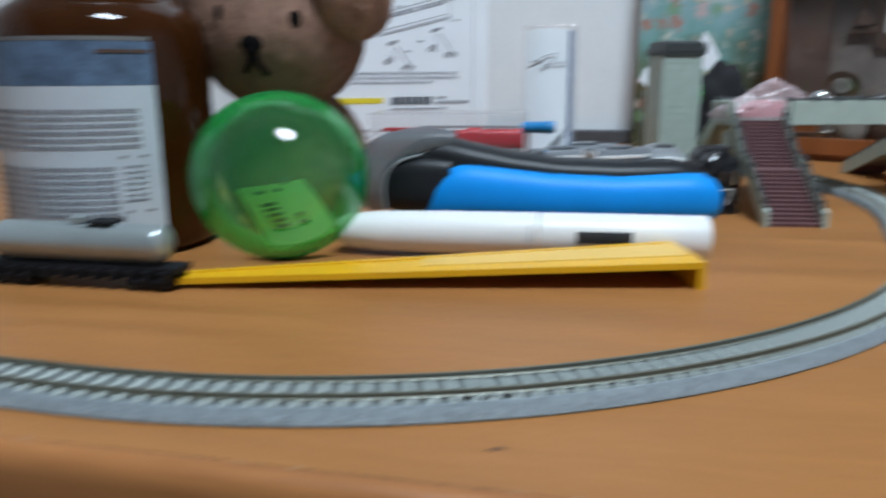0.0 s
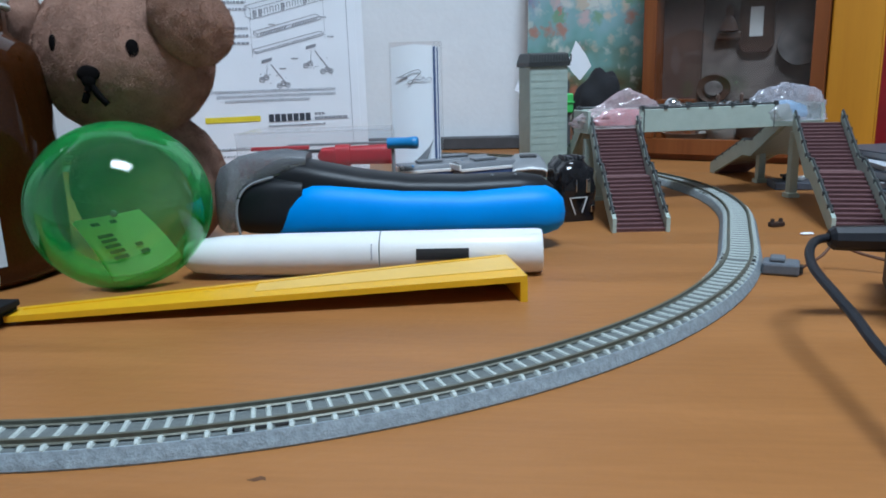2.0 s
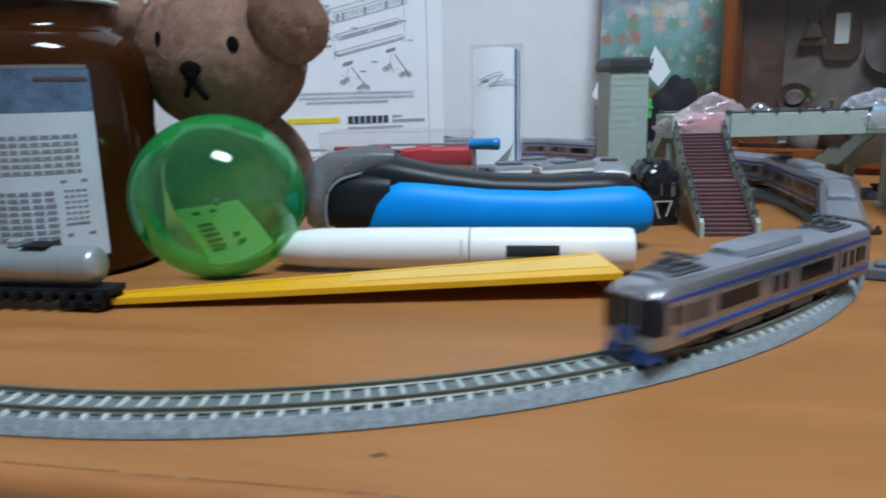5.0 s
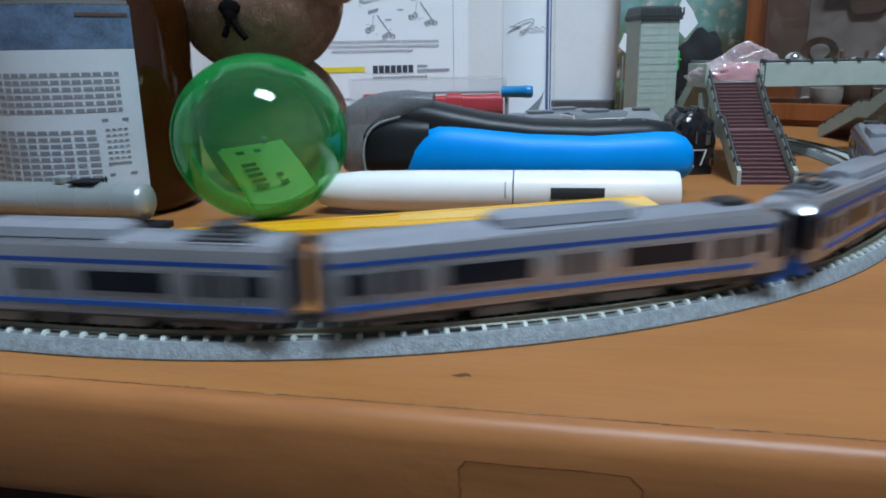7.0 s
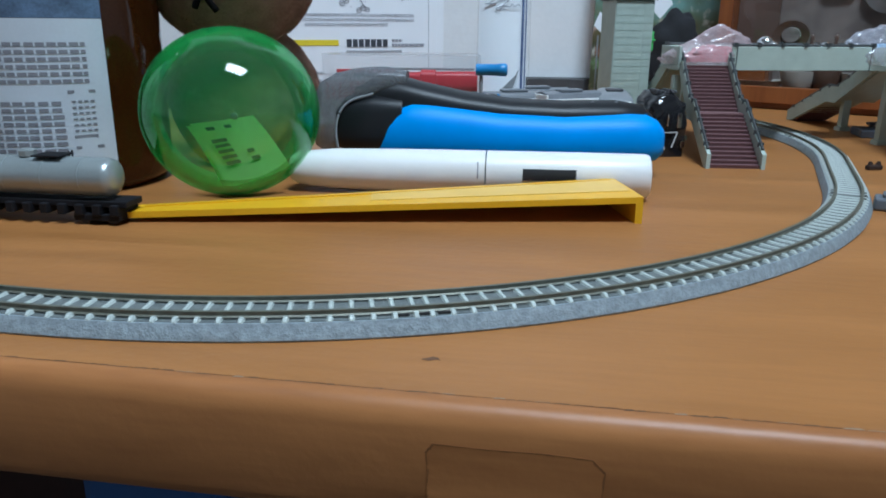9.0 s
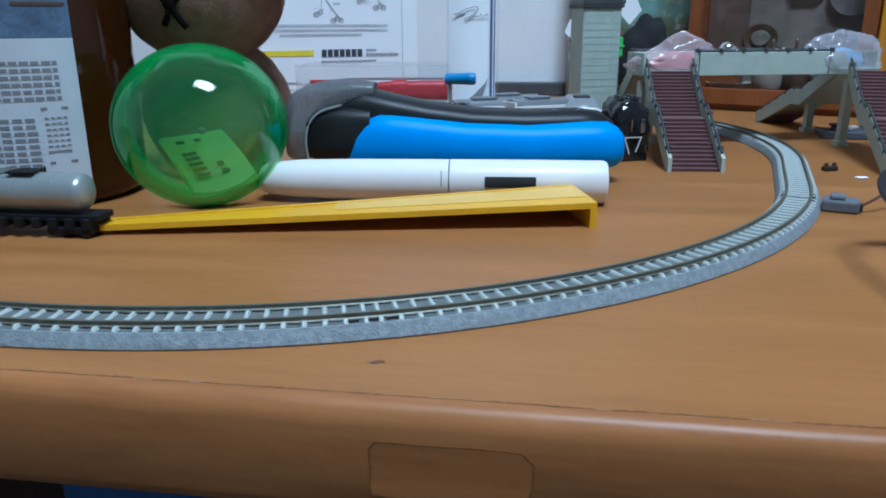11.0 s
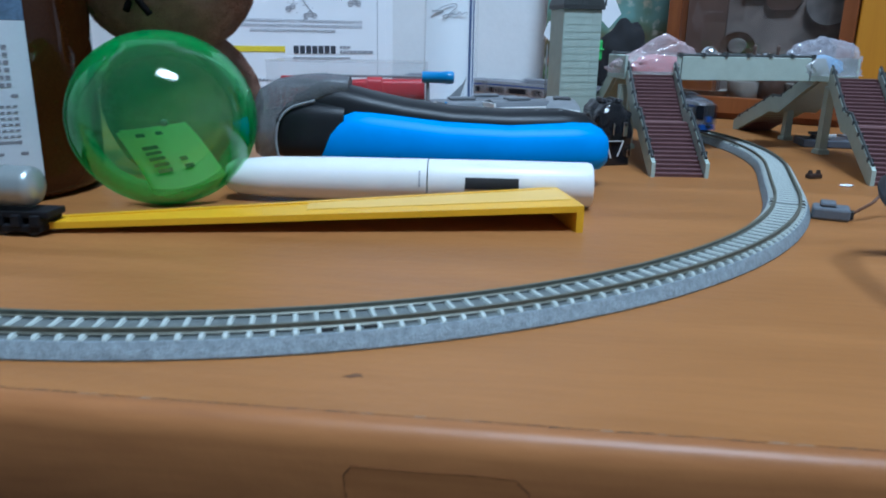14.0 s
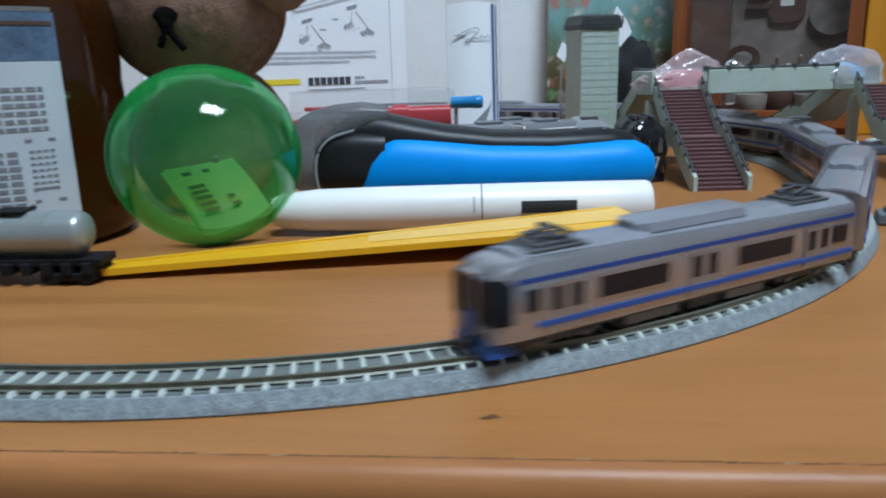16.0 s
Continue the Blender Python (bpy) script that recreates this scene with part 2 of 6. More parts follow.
CASEPL = film_plastic("hazy_case", (0.72, 0.74, 0.80), 0.06, 0.1)
CLEARPL = film_plastic("clear_plastic", (0.75, 0.77, 0.8), 0.025, 0.04)
PANE = clear("cabinet_pane", (0.93, 0.92, 0.9), 0.02, 0.1)
LAMPGLOW = bpy.data.materials.new("lamp_diffuser")
LAMPGLOW.use_nodes = True
LAMPGLOW.node_tree.nodes["Principled BSDF"].inputs["Emission Color"].default_value = (0.88, 0.95, 1, 1)
LAMPGLOW.node_tree.nodes["Principled BSDF"].inputs["Emission Strength"].default_value = 12

def hazy(name, tint, cover, colour=(0.03, 0.46, 0.13)):
    """Clear green plastic with a little scatter in it, uneven from moulding."""
    m = clear(name, tint, 0.03, 0.08)
    nt = m.node_tree
    base = [n for n in nt.nodes if n.type == "MIX_SHADER"][0]
    haze, join, stain, level = (nt.nodes.new("ShaderNode" + k) for k in ("BsdfDiffuse", "MixShader", "TexNoise", "MapRange"))
    haze.inputs["Color"].default_value = (*colour, 1)
    stain.inputs["Scale"].default_value = 35
    level.inputs["To Min"].default_value, level.inputs["To Max"].default_value = cover * 0.5, cover * 1.5
    nt.links.new(stain.outputs["Fac"], level.inputs["Value"])
    nt.links.new(level.outputs["Result"], join.inputs[0])
    nt.links.new(base.outputs[0], join.inputs[1])
    nt.links.new(haze.outputs[0], join.inputs[2])
    nt.links.new(join.outputs[0], nt.nodes["Material Output"].inputs["Surface"])
    return m


BALLGLASS = hazy("green_capsule", (0.60, 0.88, 0.60), 0.13, (0.07, 0.42, 0.14))
# stronger diffuse green stands in for lamp light reflected inside the rim
RIMGREEN = hazy("green_rim_reflection", (0.50, 0.86, 0.58), 0.23)


def painting_material():
    """A flower meadow in oils: teal sky, white and red blossom dabs, green and ochre below."""
    m = mat("painting", (0.3, 0.3, 0.3), 0.6)
    nt = m.node_tree
    b = nt.nodes["Principled BSDF"]
    co = [n for n in nt.nodes if n.type == "TEX_COORD"][0]
    sep, nz, cr, vo, hue, mx, lt = (nt.nodes.new("ShaderNode" + k) for k in ("SeparateXYZ", "TexNoise", "ValToRGB", "TexVoronoi", "ValToRGB", "Mix", "MapRange"))
    nt.links.new(co.outputs["Object"], sep.inputs[0])
    nz.inputs["Scale"].default_value = 28
    nt.links.new(co.outputs["Object"], nz.inputs["Vector"])
    ma = nt.nodes.new("ShaderNodeMath")
    ma.operation = "MULTIPLY_ADD"
    ma.inputs[1].default_value = 5.2
    nt.links.new(sep.outputs["Z"], ma.inputs[0])
    m3 = nt.nodes.new("ShaderNodeMath")
    m3.operation = "MULTIPLY_ADD"
    m3.inputs[1].default_value, m3.inputs[2].default_value = 0.7, -0.35
    nt.links.new(nz.outputs["Fac"], m3.inputs[0])
    nt.links.new(m3.outputs[0], ma.inputs[2])
    nt.links.new(ma.outputs[0], cr.inputs[0])
    e = cr.color_ramp.elements
    e[0].position, e[0].color = 0.2, (0.05, 0.055, 0.02, 1)
    e[1].position, e[1].color = 1.0, (0.25, 0.22, 0.36, 1)
    for p, c in ((0.36, (0.12, 0.10, 0.045, 1)), (0.48, (0.13, 0.20, 0.13, 1)), (0.66, (0.20, 0.40, 0.38, 1)), (0.85, (0.30, 0.46, 0.50, 1))):
        e.new(p).color = c
    vo.inputs["Scale"].default_value = 62
    warp, shift = nt.nodes.new("ShaderNodeTexNoise"), nt.nodes.new("ShaderNodeVectorMath")
    warp.inputs["Scale"].default_value, warp.inputs["Detail"].default_value = 130, 3
    shift.operation = "MULTIPLY_ADD"
    shift.inputs[1].default_value = (0.02, 0.02, 0.02)
    nt.links.new(co.outputs["Object"], warp.inputs["Vector"])
    nt.links.new(warp.outputs["Color"], shift.inputs[0])
    nt.links.new(co.outputs["Object"], shift.inputs[2])
    nt.links.new(shift.outputs[0], vo.inputs["Vector"])
    s2 = nt.nodes.new("ShaderNodeSeparateColor")
    nt.links.new(vo.outputs["Color"], s2.inputs[0])
    h = hue.color_ramp.elements
    hue.color_ramp.interpolation = "CONSTANT"
    h[0].position, h[0].color = 0.0, (0.50, 0.17, 0.10, 1)
    h[1].position, h[1].color = 0.3, (0.70, 0.68, 0.6, 1)
    for p, c in ((0.6, (0.66, 0.5, 0.36, 1)), (0.78, (0.66, 0.44, 0.42, 1)), (0.92, (0.2, 0.34, 0.16, 1))):
        h.new(p).color = c
    nt.links.new(s2.outputs[0], hue.inputs[0])
    lt.inputs["From Min"].default_value, lt.inputs["From Max"].default_value = 0.22, 0.62
    lt.inputs["To Min"].default_value, lt.inputs["To Max"].default_value = 0.75, 0.0
    n5 = nt.nodes.new("ShaderNodeTexNoise")
    n5.inputs["Scale"].default_value = 16
    nt.links.new(co.outputs["Object"], n5.inputs["Vector"])
    a5 = nt.nodes.new("ShaderNodeMath")
    a5.operation = "MULTIPLY_ADD"
    a5.inputs[1].default_value, a5.inputs[2].default_value = -1.6, 0.9
    nt.links.new(n5.outputs["Fac"], a5.inputs[0])
    a6 = nt.nodes.new("ShaderNodeMath")
    nt.links.new(vo.outputs["Distance"], a6.inputs[0])
    nt.links.new(a5.outputs[0], a6.inputs[1])
    nt.links.new(a6.outputs[0], lt.inputs[0])
    mx.data_type = "RGBA"
    nt.links.new(lt.outputs[0], mx.inputs[0])
    nt.links.new(cr.outputs[0], mx.inputs[6])
    nt.links.new(hue.outputs[0], mx.inputs[7])
    nt.links.new(mx.outputs[2], b.inputs["Base Color"])
    return m


PAINTING = painting_material()


# ---- mesh helpers ----
def part(name, bm, material, parent=None, label="", smooth=None, at=None):
    """One mesh object from a bmesh, under a thing or a part."""
    bmesh.ops.recalc_face_normals(bm, faces=bm.faces)
    me = bpy.data.meshes.new(name)
    bm.to_mesh(me)
    bm.free()
    me.materials.append(material)
    if smooth is not None:
        me.shade_smooth()
        me.set_sharp_from_angle(angle=radians(smooth))
    ob = new(name, me)
    if at is not None:
        ob.matrix_basis = at
    if parent:
        ob.parent = parent
    if label:
        tagged(ob, label)
    return ob


def thing(name, label, category, group="", kind="", at=None):
    ob = tagged(new(name), label, category, group, kind)
    if at is not None:
        ob.matrix_basis = at
    return ob


def box(x0, x1, y0, y1, z0, z1, bevel=0.0, bm=None, m=None, seg=2):
    bm = bm or bmesh.new()
    r = bmesh.ops.create_cube(bm, size=1)
    mm = Matrix.LocRotScale(((x0 + x1) / 2, (y0 + y1) / 2, (z0 + z1) / 2), None, (x1 - x0, y1 - y0, z1 - z0))
    bmesh.ops.transform(bm, matrix=mm, verts=r["verts"])
    vs = r["verts"]
    if bevel:
        es = list({e for v in vs for e in v.link_edges})
        res = bmesh.ops.bevel(bm, geom=es, offset=bevel, segments=seg, affect="EDGES", profile=0.5)
        vs = list({v for f in res["faces"] for v in f.verts} | {v for v in vs if v.is_valid})
    if m is not None:
        bmesh.ops.transform(bm, matrix=m, verts=vs)
    return bm


def loft(rings, cap=True, bm=None, closed=True):
    """A skin over rings of points, each with the same count."""
    bm = bm or bmesh.new()
    vs = [[bm.verts.new(p) for p in ring] for ring in rings]
    n = len(vs[0])
    for a, b in zip(vs, vs[1:]):
        for i in range(n if closed else n - 1):
            j = (i + 1) % n
            bm.faces.new((a[i], a[j], b[j], b[i]))
    if cap:
        bm.faces.new(vs[0])
        bm.faces.new(vs[-1])
    return bm


def lathe(profile, n=32, bm=None, cap=True):
    """Turned body about z: rows of (radius, z)."""
    return loft([[(r * math.cos(2 * math.pi * i / n), r * math.sin(2 * math.pi * i / n), z) for i in range(n)] for r, z in profile], cap, bm)


def tube(points, radius, n=8, bm=None):
    """A round rod along points."""
    pts = [Vector(p) for p in points]
    rings = []
    for i, p in enumerate(pts):
        d = (pts[min(i + 1, len(pts) - 1)] - pts[max(i - 1, 0)]).normalized()
        a = d.cross(Vector((0, 0, 1)) if abs(d.z) < 0.9 else Vector((1, 0, 0))).normalized()
        b = d.cross(a)
        r = radius[i] if isinstance(radius, (list, tuple)) else radius
        rings.append([p + r * (math.cos(2 * math.pi * k / n) * a + math.sin(2 * math.pi * k / n) * b) for k in range(n)])
    return loft(rings, True, bm)


def prism(outline, depth0, depth1, plane="xz", bm=None):
    """A flat outline pushed from depth0 to depth1 along the third axis."""
    def place(u, v, d):
        return {"xz": (u, d, v), "yz": (d, u, v), "xy": (u, v, d)}[plane]
    return loft([[place(u, v, d) for u, v in outline] for d in (depth0, depth1)], True, bm)


def super_ring(x, cy, cz, ry, rz, power=2.5, n=28):
    """A rounded section across x."""
    out = []
    for i in range(n):
        a = 2 * math.pi * i / n
        c, s = math.cos(a), math.sin(a)
        out.append((x, cy + ry * math.copysign(abs(c) ** (2 / power), c), cz + rz * math.copysign(abs(s) ** (2 / power), s)))
    return out


def smooth_curve(points, n=12):
    """Points along a smooth line through the given ones."""
    p = [Vector(q) for q in points]
    p = [2 * p[0] - p[1]] + p + [2 * p[-1] - p[-2]]
    out = []
    for i in range(1, len(p) - 2):
        for k in range(n):
            t = k / n
            out.append(0.5 * ((2 * p[i]) + (p[i + 1] - p[i - 1]) * t + (2 * p[i - 1] - 5 * p[i] + 4 * p[i + 1] - p[i + 2]) * t * t + (3 * p[i] - p[i - 1] - 3 * p[i + 1] + p[i + 2]) * t ** 3))
    return out + [p[-2]]


def bars(rects, y, bm=None, thick=0.0004):
    """Printed bars, (x0, x1, z0, z1) each, as thin plates in the plane y."""
    bm = bm or bmesh.new()
    for x0, x1, z0, z1 in rects:
        box(x0, x1, y - thick, y, z0, z1, bm=bm)
    return bm


# ---- room and desk ----
TURN_DESK = -11.1
DESK_AT = pose(0.072, 0.2052, 0, 0, 0, TURN_DESK)


def room():
    def slab(name, label, *b, m=PLASTER):
        return tagged(part(name, box(*b), m, at=DESK_AT), label, "wall", kind="structure")
    # back wall with a rounded outer corner that turns into a shaded recess
    c, y, r, n = 0.085, 0.815, 0.05, 14
    outline = [(-1.6, y + 0.5), (-1.6, y)] + [(c + r * math.sin(i * math.pi / 2 / n), y + r - r * math.cos(i * math.pi / 2 / n)) for i in range(n + 1)] + [(c + r, y + 0.5)]
    tagged(part("wall_north", prism(outline, -0.7, 1.6, "xy"), WALLPAPER, at=DESK_AT, smooth=40), "white embossed wallpaper wall with a rounded corner", "wall", kind="structure")
    tagged(part("baseboard", box(-0.94, 0.09, 0.790, 0.8145, 0.0005, 0.015, 0.001), UNDER, at=DESK_AT), "dark grey strip along the foot of the wall", "baseboard", kind="structure")
    # recess wall takes the darkened plaster, so its shade is partly painted
    slab("wall_recess", "recess wall behind the cabinet, shade put into its colour", 0.136, 2.2, 1.22, 1.3, -0.7, 1.6, m=SHADEWALL)
    slab("wall_east", "plain plaster wall", 2.1, 2.2, -2.2, 1.22, -0.7, 1.6)
    slab("wall_west", "plain plaster wall", -1.7, -1.6, -2.2, 1.3, -0.7, 1.6)
    slab("wall_south", "unseen plain wall behind the viewer, darkened to cut front fill", -1.7, 2.2, -2.3, -2.2, -0.7, 1.6, m=SHADEWALL)
    tagged(slab("ceiling", "white ceiling", -1.7, 2.2, -2.3, 1.3, 1.6, 1.66), category="ceiling")
    tagged(slab("floor", "dark carpet floor", -1.7, 2.2, -2.3, 1.3, -0.76, -0.7, m=CARPET), category="floor")
    light = thing("ceiling_light", "rectangular white ceiling lamp with a glowing diffuser", "lamp", at=pose(0.36, -0.17, 1.6, 0, 0, TURN_DESK))
    part("lamp_body", box(-0.36, 0.36, -0.23, 0.23, -0.022, 0, 0.004), WHITEPL, light)
    part("diffuser", box(-0.33, 0.33, -0.2, 0.2, -0.034, -0.022, 0.004), LAMPGLOW, light)


def desk():
    ob = thing("desk", "orange-brown wood veneer desk with a rounded front edge", "desk", at=DESK_AT)
    part("desktop", box(-0.95, 0.95, 0.0033, 0.80, -0.03, 0), DESK, ob)
    part("edge_seam", box(-0.95, 0.95, 0.003, 0.0033, -0.03, -0.0001), SEAM, ob)
    # worn joint between veneer and lipping: dark grime with pale chips
    rng = random.Random(11)
    grime, chips = bmesh.new(), bmesh.new()
    x = -0.35
    while x < 0.45:
        step, wide = rng.uniform(0.0015, 0.006), rng.uniform(0.0001, 0.0007)
        pale = rng.random() < 0.22
        target, z = (chips, 0.00012) if pale else (grime, 0.00008)
        y = 0.0031 + rng.uniform(-0.0002, 0.0002)
        target.faces.new([target.verts.new(q) for q in ((x, y - wide * 0.6, z), (x + step, y - wide * 0.3, z), (x + step * 0.8, y + wide * 0.6, z), (x + step * 0.2, y + wide * 0.4, z))])
        x += step
    tagged(part("joint_grime", grime, SEAM, ob), kind="stuff")
    tagged(part("veneer_chips", chips, CHIPPALE, ob), "pale chips along the veneer joint", kind="stuff")
    prof = [(0.003, -0.0305), (0.0005, -0.0305), (-0.0012, -0.0298), (-0.0022, -0.0285), (-0.0028, -0.0265), (-0.0030, -0.012), (-0.0029, -0.0055), (-0.0024, -0.0033), (-0.0014, -0.0015), (-0.0002, -0.0005), (0.0012, 0.0), (0.003, 0.0)]
    bm = loft([[(x, u, v) for u, v in prof] for x in np.linspace(-0.95, 0.95, 40)])
    part("front_lipping", bm, LIPPING, ob, "rounded wooden lipping, polished and scuffed", smooth=40)
    # stain that a peeled sticker left on the front edge: a darker field with a gummy rim
    w, h = 0.0195, 0.0076
    corner = [(-w + 0.0015, h), (-w * 0.3, h - 0.0002), (w * 0.35, h + 0.0001), (w - 0.003, h - 0.0003), (w, h - 0.0032), (w - 0.0002, 0.0), (w - 0.0006, -h * 0.6), (w - 0.0002, -h), (w * 0.3, -h + 0.0003), (-w * 0.4, -h - 0.0001), (-w, -h + 0.0003), (-w + 0.0003, 0.0), (-w - 0.0002, h * 0.7)]
    part("sticker_stain", prism(corner, -0.00302, -0.00298), LIPPING, ob, "faint brown field where a sticker was", at=pose(0.013, 0, -0.0165))
    bm = bmesh.new()
    for (x0, z0), (x1, z1) in zip(corner, corner[1:] + corner[:1]):
        n = 5
        for k in range(n):
            f0, f1 = k / n, (k + 1) / n
            p0, p1 = (x0 + (x1 - x0) * f0, z0 + (z1 - z0) * f0), (x0 + (x1 - x0) * f1, z0 + (z1 - z0) * f1)
            q = 1 - random.uniform(0.02, 0.06)
            bm.faces.new([bm.verts.new((x, -0.00304, z)) for x, z in (p0, p1, (p1[0] * (1 - (1 - q) * 0.5), p1[1] * q), (p0[0] * (1 - (1 - q) * 0.5), p0[1] * q))])
    part("sticker_rim", bm, RESIDUE, ob, "uneven gummy outline of a peeled sticker", at=pose(0.013, 0, -0.0165))
    bm = prism([(-0.0120, 0.0196), (-0.0098, 0.0190), (-0.0082, 0.0200), (-0.0070, 0.0196), (-0.0078, 0.0212), (-0.0092, 0.0216), (-0.0104, 0.0206)], 0.00003, 0.00008, "xy")
    part("scorch_mark", bm, SCORCH, ob, "small brown stain on the desk")
    for x in (-0.92, 0.90):
        part("leg_panel", box(x, x + 0.025, 0.05, 0.78, -0.7, -0.031), DESK, ob)
    part("modesty_panel", box(-0.895, 0.9, 0.46, 0.475, -0.7, -0.031), CHAIRW, ob, "dark panel under the desk")
    # boxes stored below the desk
    b = thing("storage_box", "blue plastic storage box under the desk", "box", at=DESK_AT @ pose(-0.1625, 0.13, -0.7))
    part("body", box(-0.038, 0.038, 0, 0.3, 0, 0.59, 0.006), BLUEBOX, b)
    part("lid", box(-0.0405, 0.0405, -0.005, 0.305, 0.591, 0.61, 0.004), BLUEBOX, b)
    b = thing("cardboard_box", "brown cardboard carton under the desk", "box", at=DESK_AT @ pose(-0.119, 0.14, -0.7))
    part("body", box(0, 0.30, 0, 0.3, 0, 0.6, 0.003), CARD, b)
    part("flap", box(0.002, 0.298, 0.01, 0.29, 0.6, 0.604), CARD, b)


# ---- railway ----
RADIUS, HALF = 0.282, 0.0104
XM, Y1, S1, S2, BEND, SLANT = 0.018, 0.529, 0.075, 0.05, 25, 13


def oval():
    """The loop's centre line, counterclockwise from its nearest point: five arcs joined by straights."""
    ca, sa = math.cos(radians(BEND)), math.sin(radians(BEND))
    c1 = (XM, Y1)
    c2 = (c1[0] + S1 * sa, c1[1] + S1 * ca)
    c3 = (c2[0] - S2 * sa, c2[1] + S2 * ca)
    run = (c3[1] - c1[1]) / math.sin(radians(SLANT))
    c4 = (c1[0] - run * math.cos(radians(SLANT)), c3[1])
    pts = []
    for (cx, cy), a0, a1 in ((c1, -90, -BEND), (c2, -BEND, BEND), (c3, BEND, 90), (c4, 90, 270 - SLANT), (c1, -90 - SLANT, -90)):
        for a in np.arange(a0, a1 + 0.01, (a1 - a0) / max(1, round((a1 - a0) / 1.5))):
            pts.append((cx + RADIUS * math.cos(radians(a)), cy + RADIUS * math.sin(radians(a))))
    p = np.array(pts)
    return p[np.r_[True, np.hypot(*np.diff(p, axis=0).T) > 1e-6]]


LINE = oval()
RUN = np.r_[0, np.cumsum(np.hypot(*np.diff(LINE, axis=0).T))]
LOOP = float(RUN[-1])


def on_line(s):
    """Point and heading (towards growing s) at s metres along the loop."""
    s = s % LOOP
    x, y = np.interp(s, RUN, LINE[:, 0]), np.interp(s, RUN, LINE[:, 1])
    a, b = (s - 0.004) % LOOP, (s + 0.004) % LOOP
    dx, dy = np.interp(b, RUN, LINE[:, 0]) - np.interp(a, RUN, LINE[:, 0]), np.interp(b, RUN, LINE[:, 1]) - np.interp(a, RUN, LINE[:, 1])
    return float(x), float(y), math.atan2(dy, dx)


def strip(section, s0, s1, step=0.006, offset=0.0):
    """A section (across, up) swept along the loop; across is outward of the curve."""
    n = max(2, int((s1 - s0) / step) + 1)
    rings = []
    for s in np.linspace(s0, s1, n):
        x, y, a = on_line(s)
        rings.append([(x + u * math.sin(a), y - u * math.cos(a), v) for u, v in section])
    return loft(rings)


TRACK_TOP = 0.0046


def railway():
    base = [(-HALF + 0.0003, 0), (-HALF, 0.0006), (-HALF + 0.0002, 0.0013), (-0.0085, TRACK_TOP), (0.0085, TRACK_TOP), (HALF - 0.0002, 0.0013), (HALF, 0.0006), (HALF - 0.0003, 0)]
    def tie(bm=None):
        """A concrete sleeper: sloped flanks, ends dipping into the ballast."""
        return loft([[(-w, y, z0), (-w * 0.55, y, z0 + h), (w * 0.55, y, z0 + h), (w, y, z0)] for y, w, z0, h in ((-0.0084, 0.0007, -0.0004, 0.0006), (-0.0072, 0.0010, 0, 0.0010), (-0.002, 0.0008, 0, 0.0006), (0.002, 0.0008, 0, 0.0006), (0.0072, 0.0010, 0, 0.0010), (0.0084, 0.0007, -0.0004, 0.0006))], True, bm)
    tie_mesh = tie()
    bmesh.ops.recalc_face_normals(tie_mesh, faces=tie_mesh.faces)
    me = bpy.data.meshes.new("sleeper")
    tie_mesh.to_mesh(me)
    tie_mesh.free()
    me.materials.append(SLEEPER)
    PITCH = 0.00556
    # sections of sectional track: length along the loop from joint to joint
    joints = [-0.175, 0.046, 0.2935, 0.49, 0.712, 0.96, 1.2, 1.45, 1.7, 1.95, 2.2, 2.45, LOOP - 0.175]
    for s0, s1 in zip(joints, joints[1:]):
        tr = tagged(new("track_section"), "grey ballasted model railway track section with brown rails", "model track", "oval of track sections")
        part("ballast", strip(base, s0, s1), BALLAST, tr, "grey speckled ballast shoulder", smooth=30)
        part("trackbed", strip([(-0.0078, TRACK_TOP), (-0.0078, TRACK_TOP + 0.0002), (0.0078, TRACK_TOP + 0.0002), (0.0078, TRACK_TOP)], s0, s1), BED, tr)
        for side in (-1, 1):
            u = side * 0.0055
            rail = [(u - 0.0008, TRACK_TOP + 0.0008), (u - 0.0003, TRACK_TOP + 0.0012), (u - 0.00055, TRACK_TOP + 0.0024), (u + 0.00055, TRACK_TOP + 0.0024), (u + 0.0003, TRACK_TOP + 0.0012), (u + 0.0008, TRACK_TOP + 0.0008)]
            part("rail", strip(rail, s0, s1), RAILM, tr)
        near = s0 < 0.7
        ks = np.arange(s0 + 0.0023, s1 - 0.001, PITCH)
        if near:
            for s in ks:
                x, y, a = on_line(s)
                ob = new("sleeper", me)
                ob.matrix_basis = pose(x, y, TRACK_TOP + 0.0001, 0, 0, math.degrees(a))
                ob.parent = tr
        else:
            bm = bmesh.new()
            for s in ks:
                x, y, a = on_line(s)
                k0 = len(bm.verts)
                tie(bm)
                bm.verts.ensure_lookup_table()
                bmesh.ops.transform(bm, matrix=pose(x, y, TRACK_TOP + 0.0001, 0, 0, math.degrees(a)), verts=bm.verts[k0:])
            tagged(part("sleepers", bm, SLEEPER, tr), kind="stuff")
        for side in (-1, 1):
            bm = bmesh.new()
            for k in (-0.00556, 0.0, 0.00556):
                x, y, a = on_line(s1 + k)
                box(-0.0018, 0.0018, 0.0066 * side - 0.0009, 0.0066 * side + 0.0009, -0.0001, 0.0005, bm=bm, m=pose(x, y, TRACK_TOP + 0.0003, 0, 0, math.degrees(a)))
            part("rail_joiner", bm, BLACKGAP, tr, "black rail joiner")
    # power feeder at the outside of the curve
    x, y, a = on_line(0.2935)
    f = thing("feeder_plug", "grey plastic power feeder plugged into the track", "track feeder", at=pose(x, y, 0, 0, 0, math.degrees(a)))
    part("plug", box(-0.006, 0.006, -0.026, -HALF, 0, 0.0058, 0.0012), FEEDER, f)
